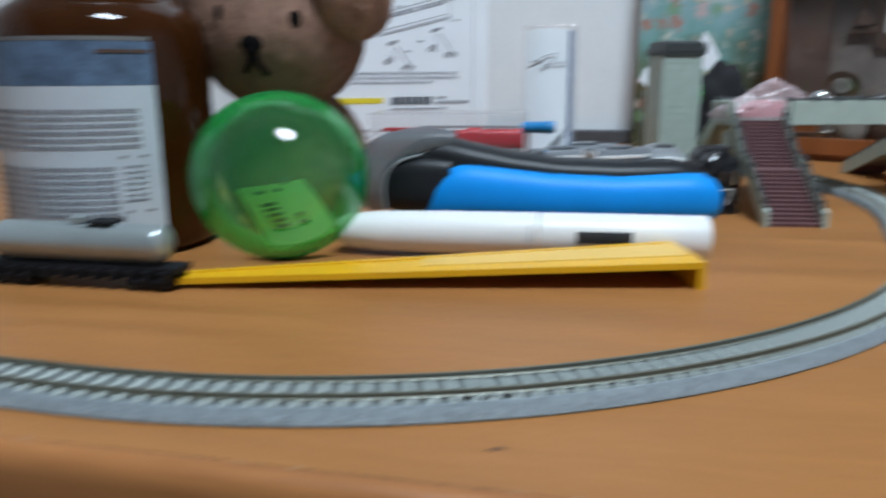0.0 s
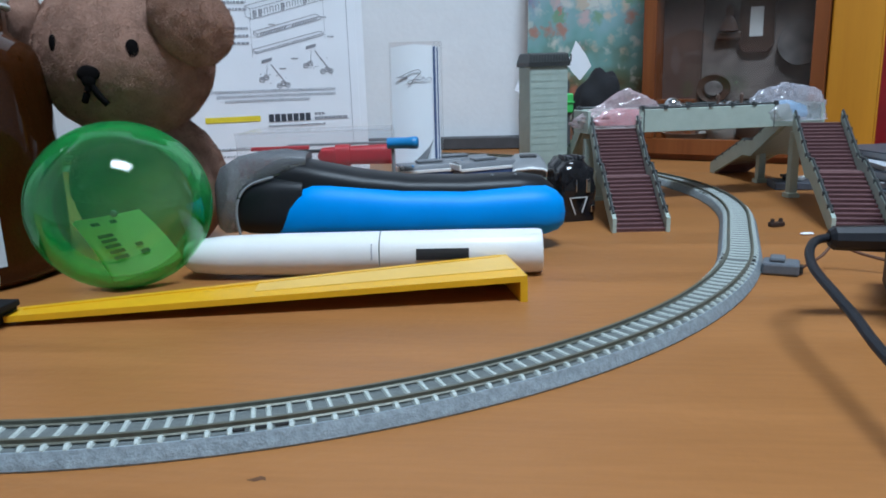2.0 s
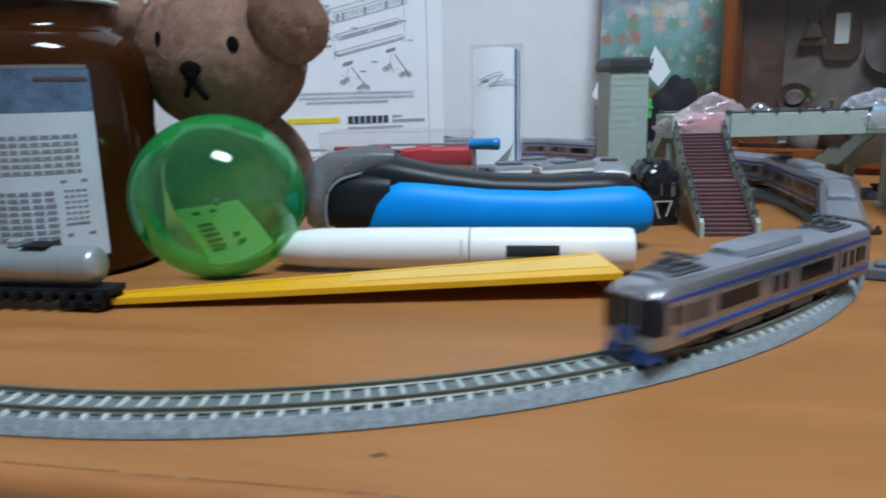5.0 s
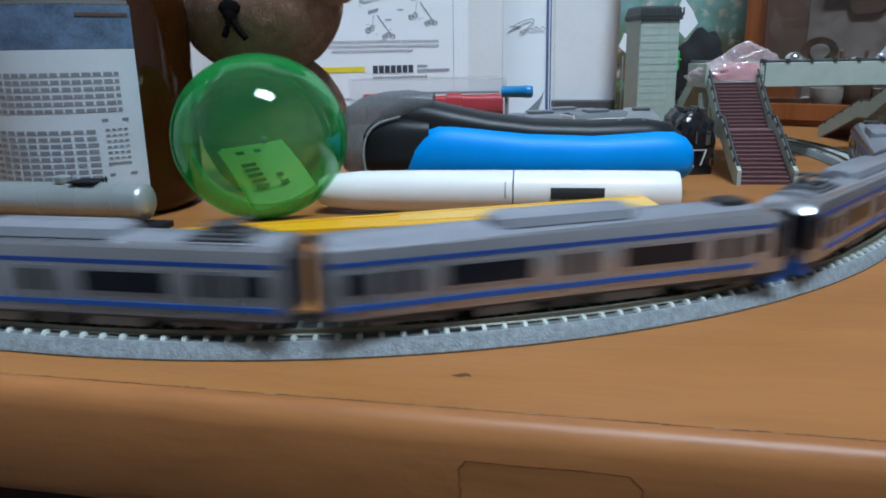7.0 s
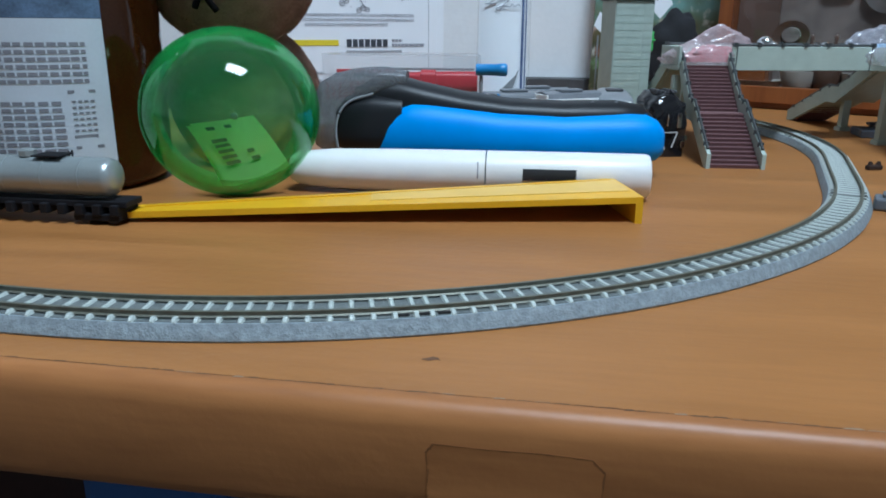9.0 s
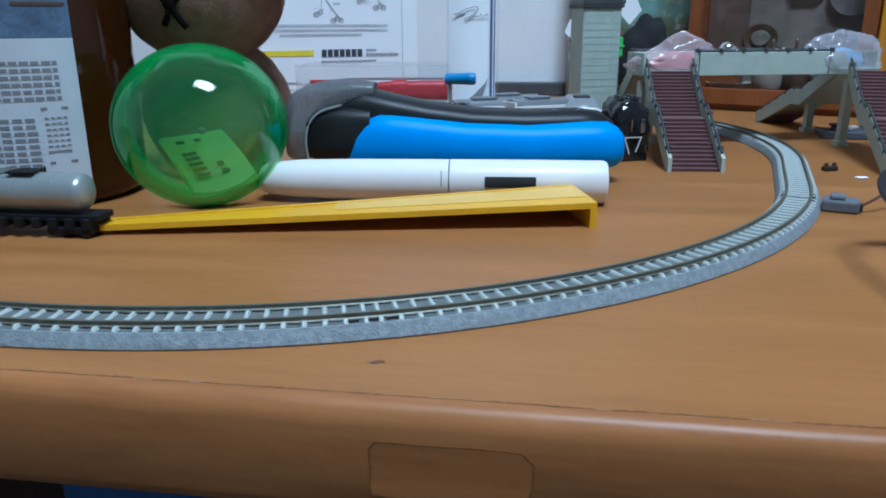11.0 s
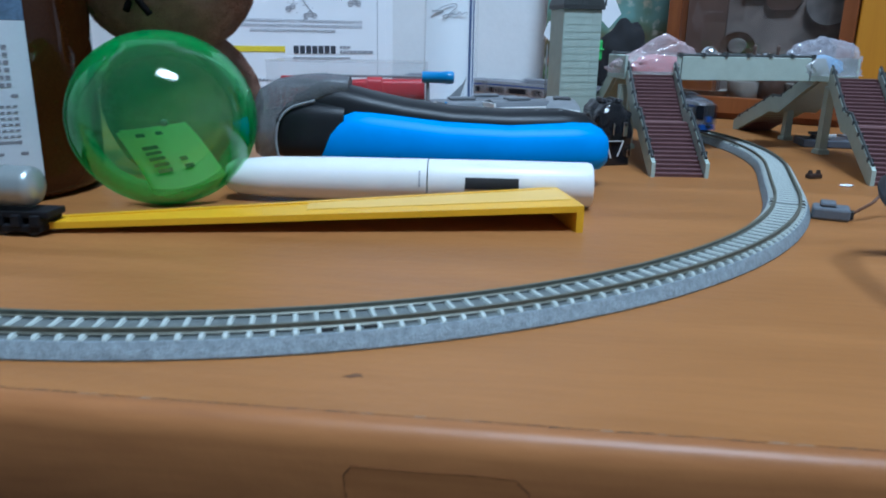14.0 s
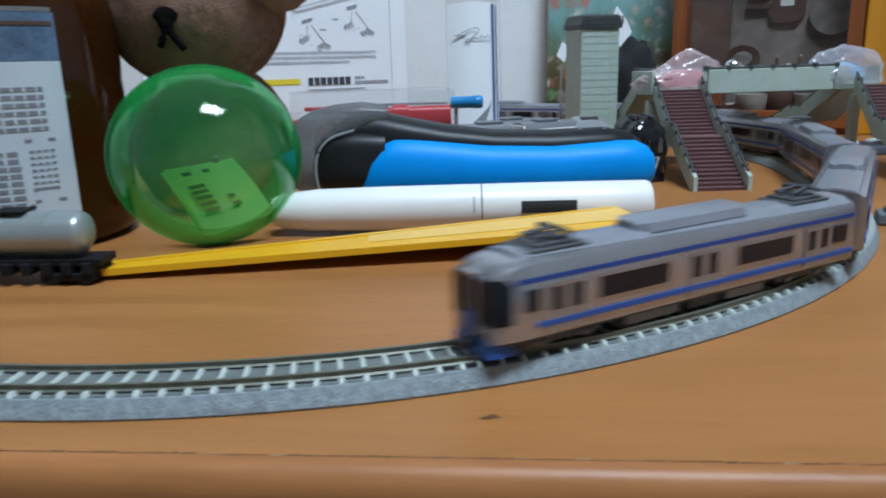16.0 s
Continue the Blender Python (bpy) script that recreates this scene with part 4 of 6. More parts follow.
def brown_jar():
    ob = thing("glass_jar", "brown glass jar with a white lid and printed paper label", "jar", at=pose(-0.1155, 0.445, 0, 0, 0, 4) @ Matrix.Diagonal((1.1, 1.1, 1, 1)))
    part("glass", lathe([(0.036, 0.0), (0.042, 0.0015), (0.0448, 0.006), (0.045, 0.012), (0.045, 0.100), (0.0438, 0.107), (0.040, 0.113), (0.0340, 0.117), (0.0318, 0.120), (0.0318, 0.133)], 64), AMBER, ob, smooth=50)
    part("lid", lathe([(0.0325, 0.1300), (0.0338, 0.1302), (0.0342, 0.1312), (0.0338, 0.1322), (0.0328, 0.1326), (0.0330, 0.1336), (0.0338, 0.1340), (0.0340, 0.1352), (0.0334, 0.1360), (0.0334, 0.146), (0.0322, 0.149), (0.0, 0.1495)], 64), LIDW, ob, "ribbed white screw lid", smooth=40)
    def wrap(a0, a1, z0, z1, lift):
        return loft([[(math.sin(a) * (0.045 + r), -math.cos(a) * (0.045 + r), z) for z, r in ((z0, lift), (z1, lift), (z1, lift + 0.0003), (z0, lift + 0.0003))] for a in np.linspace(a0, a1, 24)])
    A0, A1 = -1.5, 0.77
    label = part("label", wrap(A0, A1, 0.012, 0.0795, 0.0002), JARPAPER, ob, "white paper label with columns of print", smooth=40)
    part("label_band", wrap(A0, A1, 0.0797, 0.0985, 0.0002), BLUEINK, ob, "faded blue printed band", smooth=40)
    part("orange_line", wrap(0.30, 0.74, 0.0935, 0.0950, 0.00045), CERBROWN, label, "thin orange-brown line on the band", smooth=40)
    part("label_head", wrap(A0, A1 - 0.02, 0.0987, 0.1005, 0.0002), LABELTOP, ob, smooth=40)
    bm = bmesh.new()
    def ink(a0, a1, z0, z1):
        q = [(math.sin(u) * 0.0457, -math.cos(u) * 0.0457, zz) for u, zz in ((a0, z0), (a1, z0), (a1, z1), (a0, z1))]
        bm.faces.new([bm.verts.new(p) for p in q])
    rng = random.Random(3)
    # table of values: rows of short words in columns
    for z0, z1, a0, a1, wide in ((0.0520, 0.0710, -1.2, 0.60, 0.088), (0.0185, 0.0455, -1.2, 0.36, 0.105)):
        rows = round((z1 - z0) / 0.0031)
        for i in range(rows):
            z = z0 + i * (z1 - z0) / rows
            a = a0
            while a < a1 - 0.03:
                ink(a, min(a1, a + wide * rng.uniform(0.72, 0.9)), z, z + 0.0017)
                a += wide
    # head line and fine print of the right column
    for z, a0, a1 in ((0.0475, 0.41, 0.64), (0.0275, 0.42, 0.62), (0.0225, 0.42, 0.66)):
        ink(a0, a1, z, z + 0.0014)
    for i in range(6):
        for a in np.arange(0.43, 0.62, 0.052):
            ink(a, a + 0.036, 0.0305 + i * 0.0026, 0.0313 + i * 0.0026)
    part("print", bm, LABELINK, label)


def tank_wagon():
    a, b = Vector((-0.0485, 0.356, 0)), Vector((-0.141, 0.3715, 0))
    d = b - a
    ob = thing("tank_wagon", "silver model tank wagon on a black chassis", "model wagon", at=Matrix.Translation(a) @ d.to_track_quat("X", "Z").to_matrix().to_4x4())
    L = d.length
    part("tank", loft([super_ring(x, 0, 0.0185, r, r, 2, 24) for x, r in ((0.0085, 0.002), (0.0092, 0.0055), (0.0105, 0.0072), (0.0125, 0.0078), (L - 0.0125, 0.0078), (L - 0.0105, 0.0072), (L - 0.0085, 0.002))]), TANKS, ob, "silver tank", smooth=40)
    for x in (0.022, 0.038, 0.055):
        part("tank_band", loft([super_ring(x + e, 0, 0.0185, 0.0080, 0.0080, 2, 24) for e in (-0.0004, 0.0004)]), TANKS, ob, smooth=40)
    part("frame", box(0.003, L - 0.003, -0.0062, 0.0062, 0.0072, 0.0098, 0.0004), TANKB, ob)
    for x in np.arange(0.006, L - 0.004, 0.0075):
        part("crossbeam", box(x, x + 0.0035, -0.0082, 0.0082, 0.0042, 0.0086, 0.0005), TANKB, ob)
    for x in (0.016, L - 0.016):
        bo = part("bogie", box(x - 0.010, x + 0.010, -0.0068, 0.0068, 0.0016, 0.0046, 0.0006), TANKB, ob)
        for k in (-0.006, 0.006):
            for y in (-0.0046, 0.0046):
                wm = lathe([(0, -0.0006), (0.0026, -0.0006), (0.0026, 0.0006), (0, 0.0006)], 14)
                bmesh.ops.transform(wm, matrix=pose(x + k, y, 0.0026, 90), verts=wm.verts)
                part("wheel", wm, UNDER, bo)
    for x, s in ((L, 1),):
        part("coupler", box(min(x, x + s * 0.003) , max(x, x + s * 0.003), -0.0018, 0.0018, 0.003, 0.0065, 0.0006), COUPLER, ob)
    part("dome", lathe([(0.0034, 0.0262), (0.0034, 0.0285), (0.002, 0.0292), (0, 0.0293)], 16), TANKS, ob, at=pose(L * 0.5, 0, 0))
    bm = bmesh.new()
    for y in (-0.0083, -0.0062):
        tube([(0.033, y, 0.010), (0.033, y, 0.0275)], 0.0004, 5, bm)
    for z in np.arange(0.011, 0.0275, 0.0026):
        tube([(0.033, -0.0083, z), (0.033, -0.0062, z)], 0.0003, 5, bm)
    box(0.030, 0.042, -0.005, 0.005, 0.0266, 0.0272, 0, bm)
    part("ladder", bm, TANKB, ob, "black ladder and walkway")


def hair_trimmer():
    a, b = Vector((0.0160, 0.4690, 0.0102)), Vector((0.1951, 0.4568, 0.0102))
    d = b - a
    ob = thing("hair_trimmer", "blue and black electric hair trimmer lying on its side", "hair trimmer", at=Matrix.Translation(a) @ d.to_track_quat("X", "Z").to_matrix().to_4x4() @ Matrix.Diagonal((d.length / 0.2145, 0.87, 0.87, 1)))
    L = 0.2145
    rows = [(0.0300, 0.004, 0.0020, 0.0030), (0.0306, 0.007, 0.0050, 0.0055), (0.0325, 0.010, 0.0085, 0.0088), (0.0355, 0.0125, 0.0118, 0.0118), (0.040, 0.0145, 0.0148, 0.0148), (0.046, 0.0157, 0.0172, 0.0172), (0.054, 0.0163, 0.0186, 0.0186), (0.064, 0.0165, 0.0184, 0.0184), (0.08, 0.0165, 0.0176, 0.0176), (0.11, 0.0165, 0.0158, 0.0158), (0.15, 0.0165, 0.0150, 0.0150), (0.19, 0.0165, 0.0158, 0.0158), (0.202, 0.0155, 0.0150, 0.0158), (0.209, 0.0125, 0.0122, 0.0152), (0.213, 0.008, 0.0082, 0.0145), (L, 0.002, 0.002, 0.014)]
    part("blue_shell", loft([super_ring(x, -0.006, zc - 0.004, ry, rz, 2.5) for x, ry, rz, zc in rows]), BLUEPLUG, ob, "glossy blue soft-grip shell", smooth=50)
    top = [(0.016, 0.014, 0.006, 0.034), (0.028, 0.016, 0.012, 0.034), (0.045, 0.018, 0.015, 0.0325), (0.062, 0.018, 0.0135, 0.030), (0.085, 0.018, 0.012, 0.0268), (0.115, 0.017, 0.011, 0.0237), (0.15, 0.017, 0.0112, 0.0222), (0.185, 0.016, 0.0118, 0.0222), (0.200, 0.013, 0.010, 0.0215), (0.208, 0.007, 0.005, 0.0205)]
    part("black_back", loft([super_ring(x, 0.004, zc, ry, rz, 2.6) for x, ry, rz, zc in top]), BLACKRUB, ob, "matt black back", smooth=50)
    side = [(0.006, 0.012, 0.0125, 0.017), (0.012, 0.015, 0.0165, 0.019), (0.03, 0.0162, 0.0180, 0.0195), (0.048, 0.0150, 0.0170, 0.019)]
    part("black_neck", loft([super_ring(x, -0.0035, zc, ry, rz, 3.2) for x, ry, rz, zc in side]), BLACKRUB, ob, "black neck", smooth=50)
    head = [(-0.010, 0.010, 0.016, 0.020), (-0.006, 0.014, 0.021, 0.0225), (0.004, 0.0165, 0.0235, 0.0255), (0.018, 0.0165, 0.0130, 0.039), (0.034, 0.0160, 0.0085, 0.0445), (0.050, 0.0125, 0.0045, 0.0460)]
    part("comb_guard", loft([super_ring(x, 0.003, zc, ry, rz, 3) for x, ry, rz, zc in head]), SMOKE, ob, "smoky grey comb guard", smooth=50)
    part("battery_foot", loft([super_ring(x, 0.006, 0.004, 0.011, z, 3) for x, z in ((0.03, 0.012), (0.034, 0.0177), (0.186, 0.0177), (0.192, 0.012))]), BLACKRUB, ob, "black underside that rests on the desk", smooth=50)
    part("guard_edge", tube(smooth_curve([(0.008, -0.0195, 0.002), (0.0065, -0.0195, 0.016), (0.009, -0.019, 0.027), (0.016, -0.017, 0.034), (0.03, -0.0145, 0.038)], 6), 0.0008), GREYPL, ob)
    for x in (0.168, 0.183):
        part("rivet", lathe([(0.0012, 0), (0.001, 0.0006), (0, 0.0007)], 12), GREYPL, ob, at=pose(x, -0.004, 0.0335))


def black_bundle():
    """A black model cab standing in its wrapping: squared, crumpled, with bright plates and a white chevron."""
    ob = thing("wrapped_cab", "glossy black model train cab in clear wrapping", "model part", at=pose(0.2165, 0.527, 0, 0, 0, 8) @ Matrix.Diagonal((0.78, 0.9, 0.93, 1)))
    rings = []
    for y, k, top in ((-0.0155, 0.82, 0.030), (-0.0145, 0.94, 0.036), (-0.011, 1.0, 0.040), (0.0, 1.0, 0.0425), (0.014, 1.0, 0.0425), (0.018, 0.9, 0.038)):
        w = 0.0145 * k
        out = [(-w, 0.0), (-w * 1.04, top * 0.3), (-w * 1.02, top * 0.62), (-w * 0.94, top * 0.86), (-w * 0.6, top * 0.98), (0, top), (w * 0.6, top * 0.98), (w * 0.94, top * 0.86), (w * 1.02, top * 0.62), (w * 1.04, top * 0.3), (w, 0.0)]
        rings.append([Vector((u, y, v)) for u, v in out])
    bm = loft(rings)
    bmesh.ops.subdivide_edges(bm, edges=bm.edges[:], cuts=3, use_grid_fill=True)
    for v in bm.verts:
        v.co += Vector((v.co.x * 40, -0.7, 0.5)) * (0.0024 * noise.noise(v.co * 160) if v.co.z > 0.001 else 0)
    part("cab_body", bm, BLACKGL, ob, "crumpled glossy black", smooth=50)
    for i, x in enumerate(np.linspace(-0.009, 0.008, 6)):
        part("roof_fitting", box(x, x + 0.0022, -0.006 + 0.001 * (i % 2), 0.004, 0.0410, 0.0440 - 0.0006 * (i % 3), 0.0005), UNDER, ob, "grey roof fitting")
    for x, z0, z1 in ((-0.0030, 0.0205, 0.0285), (0.0055, 0.0195, 0.0290), (0.0100, 0.0060, 0.0110)):
        part("bright_plate", box(x, x + (0.0010 if x < 0 else 0.0036), -0.0172, -0.0155, z0, z1, 0.0004), CHROME, ob, "bright silver plate")
    chevron = tube([(-0.008, -0.0166, 0.0165), (-0.0035, -0.0170, 0.0055)], 0.00045, 6)
    tube([(0.0065, -0.0166, 0.0165), (0.0022, -0.0170, 0.0065)], 0.00045, 6, chevron)
    tube([(-0.008, -0.0168, 0.0166), (0.0065, -0.0168, 0.0166)], 0.0003, 6, chevron)
    part("chevron", chevron, WHITEPL, ob, "thin white chevron")


def flight(ob, foot, top, width, high, low_z=0.0, n=13):
    """A two-flight stair between two points in plan: treads, landing, two parapets with dark handrails."""
    a, b = Vector((*foot, low_z)), Vector((*top, low_z))
    d = (b - a)
    run = d.length
    m = Matrix.Translation(a) @ d.to_track_quat("Y", "Z").to_matrix().to_4x4()
    y1, y2 = run * 0.49, run * 0.60
    zl = high * 0.50
    for y0, ye, z0, z1 in ((0, y1, 0, zl), (y2, run, zl, high)):
        for i in range(n):
            ya, yb = y0 + (ye - y0) * i / n, y0 + (ye - y0) * (i + 1) / n
            za, zb = z0 + (z1 - z0) * i / n, z0 + (z1 - z0) * (i + 1) / n
            part("step", box(-width / 2, width / 2, ya - 0.0001, yb + 0.0002, zb - 0.0007, zb), TREAD, ob, at=m)
            part("riser", box(-width / 2, width / 2, ya + 0.0002, yb + 0.0006, za - 0.002, zb - 0.0007), RISER, ob, at=m)
    part("landing", box(-width / 2, width / 2, y1, y2 + 0.0004, zl - 0.0025, zl), TREAD, ob, at=m)
    part("landing_nosing", box(-width / 2 + 0.0004, width / 2 - 0.0004, y1 - 0.0008, y1 + 0.0004, zl - 0.0008, zl + 0.0007, 0.0003), NOSING, ob, "paler landing edge", at=m)
    for side in (-1, 1):
        x0 = side * (width / 2 + 0.0012)
        h = 0.0072
        line = [(-0.002, 0.0), (-0.002, 0.0085), (0.002, h + 0.003), (y1 - 0.001, zl + h), (y2 - 0.001, zl + h), (run, high + h)]
        out = line + [(run, high - 0.004), (y2, zl - 0.005), (y1, zl - 0.005), (0.004, 0.0)]
        wall = part("parapet", prism(out, x0 - 0.0011, x0 + 0.0011, "yz"), SHELLGREEN, ob, at=m)
        hb = tube([(x0, y, z + 0.0008) for y, z in line[2:]], 0.00085, 6)
        for i in range(9):
            f = (i + 0.5) / 9
            y = line[2][0] + f * (run - line[2][0])
            z = np.interp(y, [q[0] for q in line[2:]], [q[1] for q in line[2:]])
            box(x0 - 0.0016, x0 + 0.0016, y - 0.0008, y + 0.0008, z - 0.0012, z + 0.0014, bm=hb)
        part("handrail", hb, RAILDARK, wall, "dark handrail with brackets")
    part("stair_soffit", prism([(0.004, 0.0), (y1, zl - 0.0045), (y2, zl - 0.0045), (run, high - 0.0055), (run, high - 0.0025), (y2, zl - 0.0026), (y1, zl - 0.0026), (0.004, 0.0018)], -width / 2, width / 2, "yz"), SHELLGREEN, ob, at=m)


def overpass():
    ob = thing("model_overpass", "grey-green model station overpass with brown stairs", "model bridge")
    flight(ob, (0.2455, 0.4755), (0.2545, 0.560), 0.0285, 0.0535)
    flight(ob, (0.3615, 0.4475), (0.3960, 0.556), 0.0275, 0.0530)
    flight(ob, (0.4045, 0.705), (0.4065, 0.592), 0.0275, 0.0530)
    flight(ob, (0.262, 0.705), (0.258, 0.600), 0.0275, 0.0530)
    m = pose(0.272, 0.5625, 0, 0, 0, 4.5)
    L = 0.114
    part("deck", box(-0.036, L + 0.024, 0.0, 0.030, 0.0500, 0.0535, 0.0006), SHELLGREEN, ob, at=m)
    for y, x0, x1 in ((-0.0012, 0.0, L - 0.012), (0.030, -0.034, L + 0.022)):
        w = part("deck_parapet", box(x0, x1, y - 0.001, y + 0.001, 0.0500, 0.0655, 0.0004), SHELLGREEN, ob, at=m)
        hb = tube([(x0, y, 0.0665), (x1, y, 0.0665)], 0.0009, 6)
        for x in np.linspace(x0 + 0.002, x1 - 0.002, 7):
            box(x - 0.0012, x + 0.0012, y - 0.0016, y + 0.0016, 0.0652, 0.0680, bm=hb)
        part("handrail", hb, RAILDARK, w, "dark handrail with brackets")
        for x in (x0 + 0.003, x1 - 0.003):
            part("panel_joint", box(x - 0.0003, x + 0.0003, y - 0.0014, y + 0.0014, 0.0502, 0.0652), RAILDARK, w)
    for x in (-0.035, L + 0.023):
        part("end_parapet", box(x - 0.001, x + 0.001, 0, 0.03, 0.0535, 0.0655, 0.0003), SHELLGREEN, ob, at=m)
    part("tower_gusset", prism([(L - 0.014, 0.0655), (L - 0.004, 0.0655), (L + 0.004, 0.050), (L - 0.022, 0.050)], -0.0012, 0.0012), SHELLGREEN, ob, at=m)
    for x, y in ((0.386, 0.566), (0.399, 0.637), (0.252, 0.588), (0.238, 0.566), (0.262, 0.640)):
        z = 0.0465 if y < 0.6 else 0.031
        part("column", loft([[(x + sx * k, y + sy * k, zz) for sx, sy in ((-1, -1), (1, -1), (1, 1), (-1, 1))] for zz, k in ((0, 0.0042), (0.003, 0.0040), (0.0035, 0.0028), (z, 0.0026))]), SHELLGREEN, ob)
    # lift tower beside the left stair
    t = thing("lift_tower", "tall grey-green model lift tower with a dark cap", "model building", at=pose(0.2242, 0.650, 0.002, 0, 0, 6) @ Matrix.Diagonal((0.87, 1, 1, 1)))
    part("plinth", box(-0.019, 0.019, -0.0165, 0.0165, -0.002, 0, 0.0005), SHELLGREEN, t)
    part("tower_body", box(-0.0175, 0.0175, -0.015, 0.015, 0, 0.0945, 0.0008), SHELLGREEN, t)
    part("tower_cap", loft([[(sx * k, sy * (k - 0.002), z) for sx, sy in ((-1, -1), (1, -1), (1, 1), (-1, 1))] for z, k in ((0.0945, 0.0188), (0.0975, 0.0190), (0.1035, 0.0170), (0.1045, 0.0160))]), RAILDARK, t, "dark ribbed cap")
    bm = bmesh.new()
    for i in range(17):
        box(-0.0165, 0.0065, -0.0153, -0.015, 0.004 + i * 0.0053, 0.004 + i * 0.0053 + 0.0048, bm=bm)
        box(0.0085, 0.0168, -0.0153, -0.015, 0.004 + i * 0.0053, 0.004 + i * 0.0053 + 0.0048, bm=bm)
    part("cladding", bm, SHELLGREEN, t, "horizontal grey-green cladding boards")
    bm = bmesh.new()
    for x in np.arange(-0.018, 0.019, 0.0026):
        box(x, x + 0.0013, -0.0175, -0.0168, 0.0975, 0.1030, bm=bm)
    part("cap_ribs", bm, RAILDARK, t)


def crumpled_bag(name, label, material, at, size, printed, seed, flat=0.35):
    bm = bmesh.new()
    bmesh.ops.create_icosphere(bm, subdivisions=5, radius=1)
    off = Vector((seed * 3.1, seed * 1.7, 0))
    for v in bm.verts:
        p = v.co.copy()
        f = 1 + 0.22 * noise.noise(p * 1.6 + off) + 0.14 * abs(noise.noise(p * 4.5 + off)) + 0.05 * noise.noise(p * 11 + off)
        lift = flat + (1 - flat) * max(0, 1 - abs(p.x))
        v.co = Vector((p.x * size[0] * f, p.y * size[1] * f, size[2] * (0.12 + max(-0.12, p.z * lift * f))))
    ob = thing(name, label, "plastic bag", at=at)
    part("film", bm, material, ob, smooth=25)
    bm = bmesh.new()
    bmesh.ops.create_icosphere(bm, subdivisions=3, radius=1)
    for v in bm.verts:
        p = v.co.copy()
        f = 0.8 + 0.2 * noise.noise(p * 3 + off)
        v.co = Vector((p.x * size[0] * 0.72 * f - size[0] * 0.05, p.y * size[1] * 0.7 * f, size[2] * (0.16 + max(-0.1, p.z * 0.5 * f))))
    part("contents", bm, printed, ob, smooth=50)


def deck_clutter():
    m = pose(0.272, 0.5625, 0.0535, 0, 0, 4.5)
    crumpled_bag("pink_bag", "crumpled clear bag with pink contents on the overpass", PINKBAG, pose(0.2670, 0.574, 0.0537, 0, 0, 5), (0.036, 0.013, 0.022), BAGRED, 1)
    crumpled_bag("printed_bag", "crumpled clear bag with blue and pink print", BLUEBAG, pose(0.3845, 0.5785, 0.0537, 0, 0, 4), (0.031, 0.011, 0.024), BAGPRINT, 4, 0.85)
    for x, r in ((0.030, 0.0058), (0.036, 0.0040), (0.067, 0.0035), (0.074, 0.0040), (0.084, 0.0032)):
        bm = bmesh.new()
        bmesh.ops.create_icosphere(bm, subdivisions=3, radius=r)
        lathe([(r * 0.5, -r * 0.2), (r * 1.05, 0), (r * 0.5, r * 0.2)], 12, bm)
        tagged(part("metal_bead", bm, CHROME, at=m @ pose(x, 0.012, r + 0.0073), smooth=40), "small shiny silver bead on the overpass deck", "bead", "beads on the overpass")
    part_tray = thing("bead_tray", "clear tray of small silver parts", "tray", at=m)
    part("tray", box(0.02, 0.10, 0.005, 0.022, 0.0002, 0.0073, 0.0005), CLEARPL, part_tray)
    for x in (0.062, 0.080):
        f = thing("brown_figure", "tiny dark brown peg on the overpass deck", "figure", "pegs on the overpass", at=m @ pose(x + 0.004, 0.016, 0.0075))
        part("peg", lathe([(0.0022, 0), (0.0016, 0.004), (0.0011, 0.008), (0.0016, 0.010), (0.0008, 0.0125), (0, 0.013)], 12), CERBROWN, f, smooth=50)


